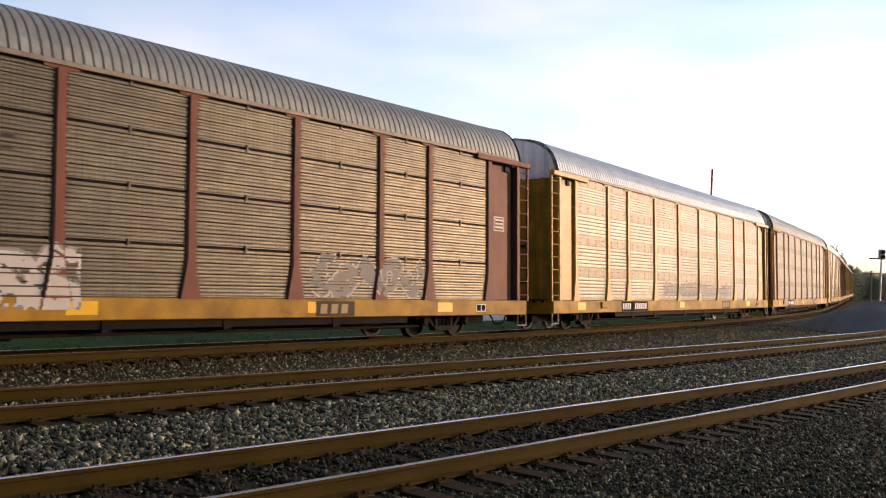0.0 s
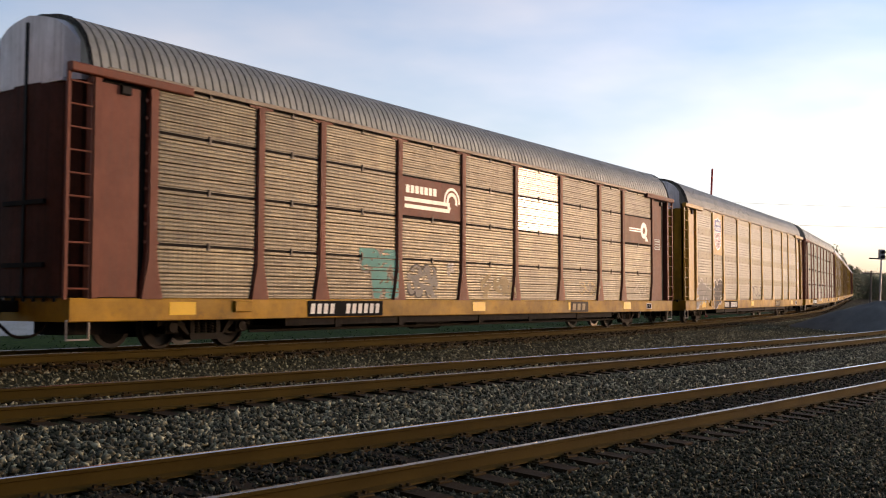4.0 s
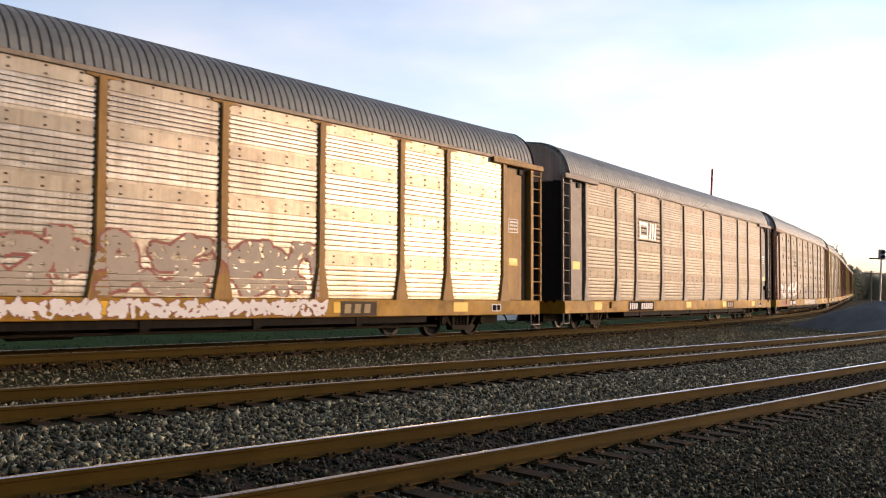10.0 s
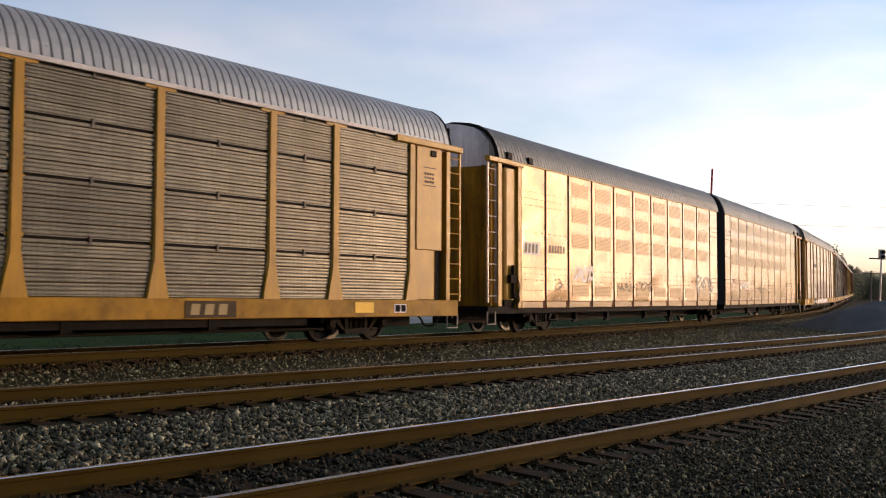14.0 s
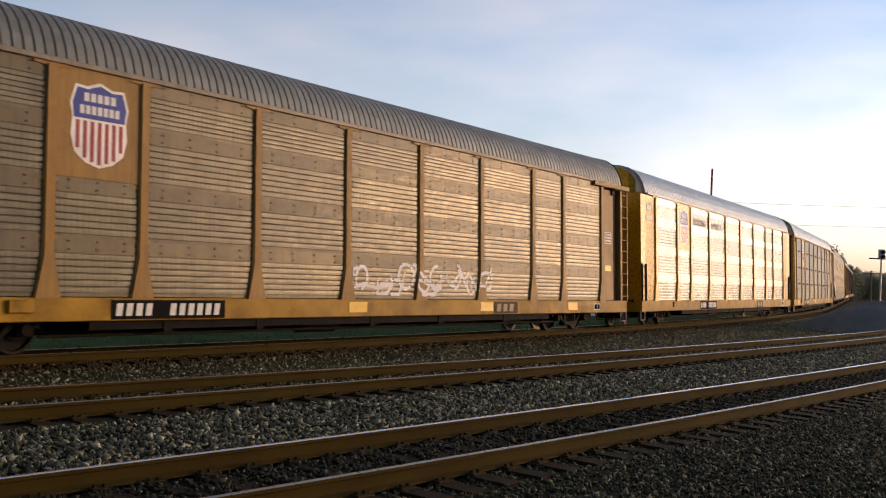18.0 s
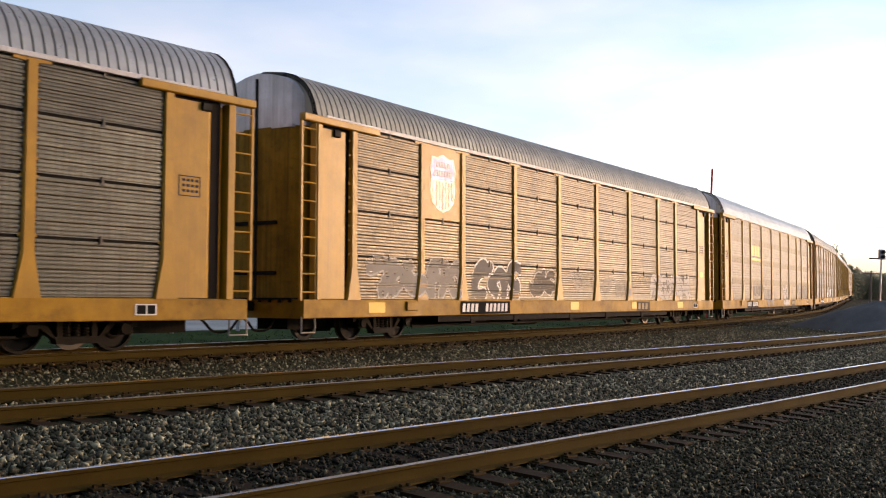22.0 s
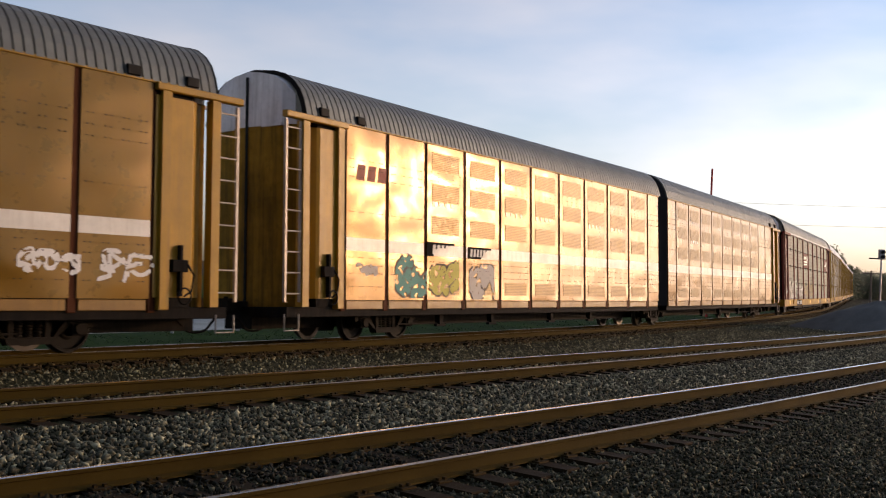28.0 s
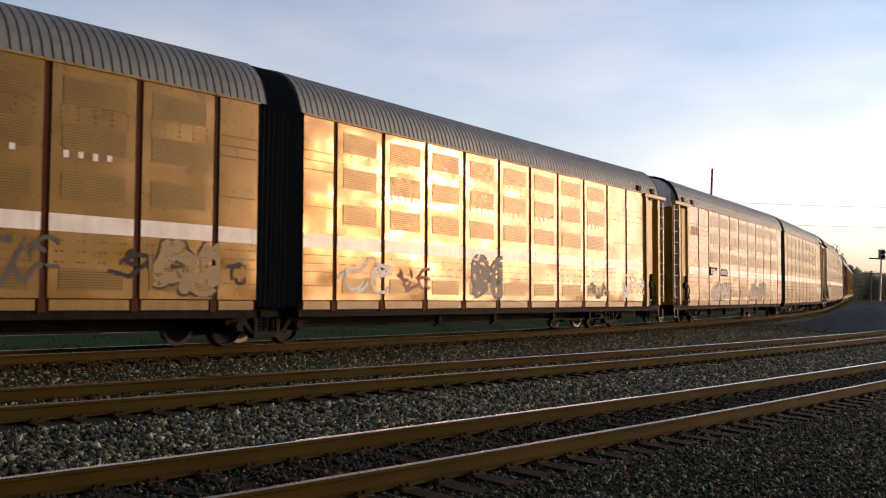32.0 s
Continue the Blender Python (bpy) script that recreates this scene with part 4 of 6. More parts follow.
def corner_door_mesh(mat, lead=True):
    """Curved edge of the end door seen on the car's side: x from 0 (post) to 1.2 (end), front faces -y."""
    def build():
        sh = Shape()
        if lead:
            prof = [(-0.03, -0.07), (0.82, -0.07), (0.9, -0.03), (1.0, 0.08), (1.2, 0.2)]
        else:
            prof = [(0.0, 0.12), (0.16, 0.1), (0.22, -0.07), (1.08, -0.07), (1.16, -0.02)]
        v = [(x, y, z) for z in (0.0, 3.72) for x, y in prof]
        n = len(prof)
        sh.add(v, [(i, i + 1, n + i + 1, n + i) for i in range(n - 1)])
        return sh.mesh("door_edge", mat)
    return cached(("corner", mat, lead), build)


def coupler_mesh():
    def build():
        sh = Shape()
        sh.box(-0.6, 0.5, -0.09, 0.09, 0.72, 0.92, 0.02)
        sh.box(0.45, 0.74, -0.17, 0.17, 0.66, 0.98, 0.05)
        sh.rod((0.62, 0, 0.6), (0.62, 0, 1.02), 0.05, 8)
        return sh.mesh("coupler", "truck")
    return cached("coupler", build)


def hose_mesh():
    def build():
        pts = [(-0.5 + 0.1 * i, -0.35 - 0.05 * math.sin(i), 0.62 - 0.34 * math.sin(math.pi * i / 12)) for i in range(13)]
        return Shape().tube(pts, 0.028, 6).mesh("air_hose", "dark")
    return cached("hose", build)


def cut_lever_mesh():
    """Bent uncoupling rod across the end, with its bracket, facing +x."""
    def build():
        sh = Shape()
        sh.tube([(0.1, -1.36, 0.5), (0.1, -1.36, 0.78), (0.14, -1.2, 0.84), (0.16, -0.4, 0.84), (0.3, -0.14, 0.95)], 0.018, 6)
        sh.box(0.0, 0.12, -1.3, -1.22, 0.74, 0.9)
        return sh.mesh("cut_lever", "ladder")
    return cached("cut_lever", build)


def end_platform_mesh():
    """Grated step over the coupler, facing +x."""
    def build():
        sh = Shape()
        sh.box(-0.1, 0.2, -1.2, 1.2, 0.96, 1.0)
        for k in range(9):
            sh.box(0.2, 0.22, -1.2 + 0.29 * k, -1.12 + 0.29 * k, 0.9, 1.0)
        return sh.mesh("end_platform", "dark")
    return cached("end_platform", build)


def stirrup_mesh(mat):
    return cached(("stirrup", mat), lambda: Shape().tube([(-0.22, 0, 0.6), (-0.22, 0, 0.26), (0.22, 0, 0.26), (0.22, 0, 0.6)], 0.02, 6).mesh("stirrup", mat))


def brake_mesh():
    def build():
        sh = Shape()
        sh.box(-0.22, 0.12, -0.1, 0.05, 0.45, 0.68, 0.02)
        sh.ring([(0.14, -0.14), (0.17, -0.16), (0.14, -0.18)], 14)
        sh.tube([(0.1, -0.1, 0.6), (0.24, -0.12, 0.4), (0.2, -0.1, 0.1), (0.05, -0.08, 0.0)], 0.022, 6)
        sh.box(-0.06, 0.0, -0.1, 0.0, 0.0, 0.95)
        return sh.mesh("hand_brake", "dark")
    return cached("brake", build)


# ---- markings: flat plates on the side, y given as their front
def plate_part(parent, name, polys, y, mats, label="", thick=0.004):
    sh = Shape()
    names = []
    for mat, poly in polys:
        if mat not in names:
            names.append(mat)
        sh.slot = names.index(mat)
        sh.plate(poly, y - 0.002 * sh.slot - 0.0015, y + thick)
    return part(name, sh.mesh(name, names), parent, label=label)


def rect(x0, x1, z0, z1, lean=0.0):
    return [(x0, z0), (x1, z0), (x1 + lean, z1), (x0 + lean, z1)]


def marks(parent, x0, groups, z0, h, mat, plate=None, pad=0.1, y=-1.512, name="stencil", label="", pitch=0.0, gap=0.0):
    """Rows of plain slanted bars in place of lettering: groups of glyph counts."""
    polys = []
    pitch, gap = pitch or 0.82 * h, gap or 0.7 * h
    x = x0
    for g in groups:
        for _ in range(g):
            polys.append((mat, rect(x, x + 0.62 * pitch, z0, z0 + h, 0.03)))
            x += pitch
        x += gap
    if plate:
        polys.insert(0, (plate, rect(x0 - pad, x - gap + pad, z0 - 0.06, z0 + h + 0.06)))
    return plate_part(parent, name, polys, y, None, label)


def shield(parent, xc, z0, y=-1.484):
    """Striped shield emblem, 1.15 m wide and 1.5 m high, on the narrow panel."""
    def outline(k):
        pts = [(-0.5, 1.42), (-0.26, 1.4), (0.0, 1.5), (0.26, 1.4), (0.5, 1.42), (0.6, 1.1), (0.55, 0.85), (0.58, 0.55), (0.5, 0.25), (0.28, 0.08), (0.0, 0.0), (-0.28, 0.08), (-0.5, 0.25), (-0.58, 0.55), (-0.55, 0.85), (-0.6, 1.1)]
        return [(xc + x * k, z0 + 0.75 + (z - 0.75) * k) for x, z in pts]
    top = [(-0.46, 1.37), (-0.25, 1.35), (0, 1.44), (0.25, 1.35), (0.46, 1.37), (0.55, 1.1), (0.52, 0.84), (-0.52, 0.84), (-0.55, 1.1)]
    polys = [("stripe", outline(1.0)), ("blue", [(xc + x, z0 + z) for x, z in top])]
    for k, hh in ((-3, 0.32), (-2, 0.16), (-1, 0.1), (0, 0.06), (1, 0.1), (2, 0.16), (3, 0.32)):
        polys.append(("emred", rect(xc + k * 0.148 - 0.037, xc + k * 0.148 + 0.037, z0 + hh, z0 + 0.8)))
    for z, wd in ((1.14, 0.34), (0.92, 0.42)):
        n = 5 if z > 1 else 7
        for k in range(n):
            x = xc - wd + 2 * wd * (k + 0.12) / n
            polys.append(("ink", rect(x, x + 2 * wd * 0.72 / n, z0 + z, z0 + z + 0.15)))
    return plate_part(parent, "emblem", polys, y, None, "blue, white and red striped shield emblem")


def quads_of_ring(mat, xc, zc, r0, r1, a0, a1, n=16, sx=1.0):
    out = []
    for i in range(n):
        t, u = a0 + (a1 - a0) * i / n, a0 + (a1 - a0) * (i + 1) / n
        out.append((mat, [(xc + sx * r0 * math.cos(t), zc + r0 * math.sin(t)), (xc + sx * r1 * math.cos(t), zc + r1 * math.sin(t)),
                          (xc + sx * r1 * math.cos(u), zc + r1 * math.sin(u)), (xc + sx * r0 * math.cos(u), zc + r0 * math.sin(u))]))
    return out


def stripes_logo(parent, x0, x1, z0, z1, plate, y=-1.484, bars=True):
    """Red plate with two pale stripes that run into a ring, and a row of bars above them."""
    w, h = x1 - x0, z1 - z0
    polys = [(plate, rect(x0, x1, z0, z1))]
    if bars:
        for k in range(7):
            x = x0 + 0.06 * w + k * 0.075 * w
            polys.append(("stripe", rect(x, x + 0.055 * w, z0 + 0.6 * h, z0 + 0.8 * h)))
    if bars:
        for k in (0.2, 0.38):
            polys.append(("stripe", rect(x0 + 0.04 * w, x0 + 0.8 * w, z0 + k * h, z0 + (k + 0.1) * h)))
        polys += quads_of_ring("stripe", x0 + 0.84 * w, z0 + 0.5 * h, 0.17 * h, 0.27 * h, -0.3, 4.3)
        polys += quads_of_ring("stripe", x0 + 0.84 * w, z0 + 0.5 * h, 0.33 * h, 0.4 * h, -0.1, 3.3)
    else:
        for k in (0.44, 0.53):
            polys.append(("stripe", rect(x0 + 0.18 * w, x0 + 0.62 * w, z0 + k * h, z0 + (k + 0.045) * h)))
        polys += quads_of_ring("stripe", x0 + 0.72 * w, z0 + 0.52 * h, 0.13 * h, 0.31 * h, 0.0, 6.2832)
        polys.append(("stripe", [(x0 + 0.74 * w, z0 + 0.32 * h), (x0 + 0.78 * w, z0 + 0.12 * h), (x0 + 0.88 * w, z0 + 0.12 * h), (x0 + 0.8 * w, z0 + 0.34 * h)]))
    return plate_part(parent, "logo", polys, y, None, "dark red plate with a pale ring and stripes emblem")


def worm_logo(parent, x0, x1, z0, z1, fore, back, y=-1.484):
    """Ribbon emblem: a closed loop and slanted bars."""
    w, h = x1 - x0, z1 - z0
    polys = [(back, rect(x0, x1, z0, z1))] if back else []
    a, b, t = z0 + 0.16 * h, z0 + 0.84 * h, 0.14 * h
    xl, xm = x0 + 0.1 * w, x0 + 0.45 * w
    polys += [(fore, rect(xl + t, xm, b - t, b)), (fore, rect(xl, xl + t, a, b)), (fore, rect(xl + t, xm, a, a + t)), (fore, rect(xm - t, xm, a + t, b - t))]
    xr, xe = x0 + 0.5 * w, x0 + 0.85 * w
    polys += [(fore, [(xr + q, a), (xr + q + 1.4 * t, a), (xr + q + 2.2 * t, b), (xr + q + 0.8 * t, b)]) for q in (0.0, 2.2 * t, 4.4 * t)]
    return plate_part(parent, "logo", polys, y, None, "ribbon emblem of a loop and slanted bars")


def glyph(r, x, z0, w, h):
    """Tangled strokes of one sprayed blot in a cell w wide and h high: loops, hooks and a jag, none of them a letter."""
    turn, flip = radians(r.uniform(-40, 40)), r.choice((-1, 1))

    def put(a, c):
        a, c = (a - 0.5) * flip, c - 0.5
        return (x + w * (0.5 + a * math.cos(turn) - c * math.sin(turn)), z0 + h * min(0.9, max(0.1, 0.5 + a * math.sin(turn) + c * math.cos(turn))))

    def arc(cx, cz, rx, rz, a0, a1, n=9):
        return [put(cx + rx * math.cos(radians(a0 + (a1 - a0) * i / n)), cz + rz * math.sin(radians(a0 + (a1 - a0) * i / n))) for i in range(n + 1)]
    out = []
    a0 = r.uniform(0, 360)
    out.append(arc(r.uniform(0.35, 0.65), r.uniform(0.35, 0.65), r.uniform(0.22, 0.4), r.uniform(0.2, 0.36), a0, a0 + r.uniform(150, 290)))
    a0 = r.uniform(0, 360)
    out.append(arc(r.uniform(0.2, 0.8), r.uniform(0.25, 0.75), r.uniform(0.2, 0.45), r.uniform(0.12, 0.25), a0, a0 + r.uniform(90, 200)))
    pts = [(r.uniform(-0.15, 0.2), r.uniform(0.05, 0.95))]
    for k in range(r.choice((2, 3))):
        pts.append((pts[-1][0] + r.uniform(0.25, 0.55), r.uniform(0.05, 0.95)))
    out.append([put(*q) for q in pts])
    return out


def graffiti(parent, x0, x1, z0, z1, seed, fill="tag_silver", line="tag_white", y=-1.481, label="faded spray-painted graffiti", fat=True, wear=0.25, wide=None):
    """A row of sprayed signs that cannot be read, painted on the rib faces, the posts and the sill, worn off in spots."""
    r = random.Random(seed)
    h = z1 - z0
    step = max(0.018, h / 44)
    n = max(1, int(round((x1 - x0) / (0.8 * h))))
    w = (x1 - x0) / n
    cols = np.arange(x0, x1, step) + step / 2
    rows = np.arange(z0, z1, step) + step / 2
    gx, gz = np.meshgrid(cols, rows)
    near = np.full(gx.shape, 9.0)
    for i in range(n):
        for pts in glyph(r, x0 + w * i + r.uniform(-0.05, 0.05) * w, z0 + r.uniform(-0.02, 0.04) * h, w * 1.2, h * r.uniform(0.9, 1.0)):
            for (ax, az), (bx, bz) in zip(pts[:-1], pts[1:]):
                dx, dz = bx - ax, bz - az
                t = np.clip(((gx - ax) * dx + (gz - az) * dz) / max(dx * dx + dz * dz, 1e-9), 0, 1)
                near = np.minimum(near, np.hypot(gx - ax - t * dx, gz - az - t * dz))
    half = wide or (0.125 * h if fat else 0.032 * h)
    ink = np.zeros(gx.shape, int)
    if fat and fill:
        ink[near < half + 0.045 * h] = 1
        ink[near < half] = 2
    else:
        ink[near < half] = 1
    # worn spots
    for a in range(gx.shape[0]):
        for c in range(gx.shape[1]):
            if ink[a, c] and noise.noise((cols[c] * 6.0, seed * 3.1, rows[a] * 9.0)) > 0.62 - wear:
                ink[a, c] = 0
    style = STYLE_OF.get(parent.name, "")
    depth = np.full(gx.shape, y)
    if style and y > -1.5:
        for jrow in range(4):
            for f0, f1, f2 in rib_rows(ROWS[jrow + 1] - ROWS[jrow], style):
                ink[(rows > ROWS[jrow] + f1) & (rows < ROWS[jrow] + f2)] = 0
        for xp in POSTS:
            reach = np.where(gz < 1.7, 0.24 - 0.2 * (gz - 0.95), 0.085)
            depth[np.abs(gx - xp) < reach] = -1.536
            ink[(np.abs(gx - xp) >= reach) & (np.abs(gx - xp) < reach + 0.05)] = 0
        ink[(gz > 0.955) & (gz < 0.99)] = 0
        depth[gz <= 0.955] = -1.512
    names = [line, fill] if fat and fill else [line]
    sh = Shape()
    for a in range(gx.shape[0]):
        c = 0
        while c < gx.shape[1]:
            k, d = ink[a, c], depth[a, c]
            e = c
            while e < gx.shape[1] and ink[a, e] == k and depth[a, e] == d:
                e += 1
            if k:
                sh.slot = int(k) - 1
                u0, u1, w0, w1 = cols[c] - step / 2, cols[e - 1] + step / 2, rows[a] - step / 2, rows[a] + step / 2
                sh.add([(u0, d, w0), (u1, d, w0), (u1, d, w1), (u0, d, w1)], [(0, 1, 2, 3)])
            c = e
    return part("graffiti", sh.mesh("graffiti", names), parent, label=label, kind="stuff")


STYLE_OF = {}  # how the sides of each car are ribbed


def tag(parent, x0, x1, z0, z1, seed, mat="tag_white", y=-1.48, wide=0.022):
    """A quick single-line scrawl."""
    r = random.Random(seed)
    h = z1 - z0
    pts = []
    n = max(40, int((x1 - x0) / h * 34))
    ph = r.uniform(0, 6.28)
    for i in range(n):
        q = i / (n - 1)
        swing = 0.26 + 0.22 * math.sin(i * 0.37 + ph)
        pts.append((x0 + (x1 - x0) * q + 0.2 * h * math.sin(i * 0.83 + ph) + r.uniform(-0.03, 0.03) * h,
                    z0 + h * (0.5 + swing * math.sin(i * 1.07 + 2 * ph) + r.uniform(-0.06, 0.06))))
    sh = Shape()
    for a, b in zip(pts[:-1], pts[1:]):
        d = Vector((b[0] - a[0], b[1] - a[1]))
        if d.length < 1e-4:
            continue
        nrm = Vector((-d.y, d.x)).normalized() * wide / 2
        e = d.normalized() * wide / 2
        quad = [(a[0] - nrm.x - e.x, a[1] - nrm.y - e.y), (b[0] - nrm.x + e.x, b[1] - nrm.y + e.y), (b[0] + nrm.x + e.x, b[1] + nrm.y + e.y), (a[0] + nrm.x - e.x, a[1] + nrm.y - e.y)]
        sh.add([(p, y, q) for p, q in quad], [(0, 1, 2, 3)])
    return part("graffiti", sh.mesh("graffiti", [mat]), parent, label="single-line spray-painted scrawl", kind="stuff")


# ---- the standard enclosed car
def autorack(label, s_mid, end="yellow", sheet="sheet_tan", sill="yellow", roof="roof_grey", style="bands", eave=None, door=None, hood="hood_white",
             dress=None, skip=(), seed=0, face=None, tapes=True, plain_end=False):
    r = random.Random(seed)
    root = new("autorack_car")
    tagged(root, label, "train car", "autorack cars of the passing train")
    CARS.append((root, s_mid, 10.15))
    STYLE_OF[root.name] = style
    eave = eave or "eave_tan"
    door = door or end
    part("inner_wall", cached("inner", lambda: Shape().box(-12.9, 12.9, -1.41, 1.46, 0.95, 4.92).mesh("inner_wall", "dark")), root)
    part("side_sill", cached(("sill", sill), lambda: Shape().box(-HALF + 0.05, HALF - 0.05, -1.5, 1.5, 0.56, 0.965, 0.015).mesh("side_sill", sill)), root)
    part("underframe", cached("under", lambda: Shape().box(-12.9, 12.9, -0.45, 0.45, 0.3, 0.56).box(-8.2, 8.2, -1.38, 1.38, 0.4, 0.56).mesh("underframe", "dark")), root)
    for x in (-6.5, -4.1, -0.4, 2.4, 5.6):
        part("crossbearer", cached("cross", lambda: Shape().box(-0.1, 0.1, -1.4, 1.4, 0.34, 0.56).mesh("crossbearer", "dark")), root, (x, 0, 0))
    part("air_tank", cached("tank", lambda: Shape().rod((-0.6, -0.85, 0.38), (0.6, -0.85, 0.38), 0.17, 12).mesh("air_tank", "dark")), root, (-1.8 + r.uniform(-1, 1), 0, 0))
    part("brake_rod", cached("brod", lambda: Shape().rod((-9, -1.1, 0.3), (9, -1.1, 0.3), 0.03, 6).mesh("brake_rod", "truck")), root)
    part("eave_rail", cached(("eave", eave), lambda: Shape().box(-12.9, 12.9, -1.53, -1.38, 4.89, 4.985, 0.01).box(-12.9, 12.9, 1.38, 1.53, 4.89, 4.985, 0.01).mesh("eave_rail", eave)), root)
    part("roof", roof_mesh(-13.22, 13.02, roof), root)
    for i in range(9):
        a, b = POSTS[i] + 0.1, POSTS[i + 1] - 0.1
        for j in range(4):
            if (i, j) in skip:
                continue
            mat = skip[i, -1 - j] if isinstance(skip, dict) and (i, -1 - j) in skip else sheet
            part("sheet", sheet_mesh(b - a, ROWS[j + 1] - ROWS[j], style, mat), root, ((a + b) / 2, -1.44, ROWS[j]))
    part("far_side_panel", cached(("far", sheet), lambda: Shape().box(-11.9, 11.6, 1.46, 1.5, 0.97, 4.89).mesh("far_side_panel", sheet)), root)
    for x in POSTS:
        part("post", post_mesh(end), root, (x, -1.47, 0.95))
    for sx in (-1, 1):
        xe, flip = sx * 13.36, 0 if sx > 0 else math.pi
        part("end_door", end_mesh(face or END_SHADE_GRIME[end]), root, (xe, 0, 0), turn=flip)
        part("end_hood", hood_mesh(hood), root, (xe + sx * 0.004, 0, 0), turn=flip)
        part("roof_rim", roof_rim_mesh(), root, (sx * 13.2, 0, 0), turn=flip)
        part("door_seam", cached("dseam", lambda: Shape().box(0.08, 0.125, -0.035, 0.035, 0.8, 5.85, 0.01).mesh("door_seam", "black")), root, (xe, 0, 0), turn=flip)
        for z in (1.5, 2.6):
            part("door_bar", cached("dbar", lambda: Shape().box(0.06, 0.13, -0.6, 0.6, 0, 0.08, 0.01).mesh("door_bar", "dark")), root, (xe, 0, z), turn=flip)
        # side edge of the end door
        me = corner_door_mesh(door, sx > 0)
        d = new("door_edge", me)
        d.parent = root
        if sx > 0:
            d.location = (11.75, -1.40, 0.98)
        else:
            d.matrix_basis = Matrix.Translation((-11.95, -1.40, 0.98)) @ Matrix.Diagonal((-1, 1, 1, 1))
        if not plain_end:
            part("ladder", ladder_mesh(end), root, (sx * 13.42, -1.47, 0.94))
            part("ladder_flange", cached(("flange", end), lambda: Shape().box(-0.07, 0.07, -1.53, -1.3, 0.96, 4.76, 0.01).mesh("ladder_flange", end)), root, (sx * 13.1, 0, 0))
        else:
            part("ladder", cached("short_ladder", lambda: Shape().box(-0.24, -0.2, -0.03, 0.03, 0, 1.35).box(0.2, 0.24, -0.03, 0.03, 0, 1.35).rod((-0.22, 0, 0.2), (0.22, 0, 0.2), 0.018, 6).rod((-0.22, 0, 0.55), (0.22, 0, 0.55), 0.018, 6).rod((-0.22, 0, 0.9), (0.22, 0, 0.9), 0.018, 6).rod((-0.22, 0, 1.25), (0.22, 0, 1.25), 0.018, 6).mesh("ladder", "black")), root, (sx * 13.3, -1.5, 0.96))
            part("end_cladding", cached(("clad", end, sx), lambda: Shape().box(min(sx * 11.9, sx * 13.55), max(sx * 11.9, sx * 13.55), -1.47, 1.47, 0.96, 4.9, 0.04).mesh("end_cladding", end)), root)
        if not plain_end:
            x0, x1 = sorted((sx * 11.0, sx * 13.66))
            part("canopy_beam", cached(("beam", end, sx), lambda: Shape().box(x0, x1, -1.58, -1.42, 4.77, 4.93, 0.02).mesh("canopy_beam", end)), root)
            part("door_roller", cached("roller", lambda: Shape().box(-0.1, 0.1, -0.06, 0.06, 0, 0.16, 0.02).mesh("door_roller", "black")), root, (sx * 12.5, -1.47, 4.55))
        part("stirrup", stirrup_mesh("ladder"), root, (sx * 13.38, -1.46, 0))
        part("coupler", coupler_mesh(), root, (sx * 13.5, 0, 0), turn=0 if sx > 0 else math.pi)
        part("air_hose", hose_mesh(), root, (sx * 13.75, 0, 0))
        part("cut_lever", cut_lever_mesh(), root, (sx * 13.42, 0, 0), turn=flip)
        part("end_platform", end_platform_mesh(), root, (sx * 13.42, 0, 0), turn=flip)
        truck(root, sx * 10.15, s_mid + sx * 10.15)
    if face:
        part("hand_brake", brake_mesh(), root, (12.35, -1.5, 1.02))
    part("sill_box", cached(("sbox", sill), lambda: Shape().box(-0.22, 0.22, -1.56, -1.46, 0.7, 0.92, 0.02).mesh("sill_box", sill)), root, (-9.6, 0, 0))
    for i in range(9):
        if tapes and i % 2 == 0:
            part("reflector", cached("tape", lambda: Shape().box(-0.32, 0.32, -1.508, -1.498, 0.66, 0.9).mesh("reflector", "patch")), root, (POSTS[i] + 0.55 + r.uniform(-0.3, 0.6), 0, 0))
    if dress:
        dress(root, r)
    return root


CARS = []
GAPS = [30.9, 3.12, -25.72, -54.42, -83.26, -111.96, -140.65, -169.40, -198.06, -220.13, -242.29, -270.99, -299.48, -328.05, -356.76, -385.43, -414.02,
        -442.65, -464.47, -486.29, -508.43, -530.34, -552.34]


def mid(i):
    return (GAPS[i] + GAPS[i + 1]) / 2


# ---- the two-unit articulated car with flat glossy panels
MAX_POSTS = [0.55, 1.68, 3.45, 5.25, 7.05, 8.87, 10.7, 12.5, 14.37, 16.2, 17.82, 19.42]


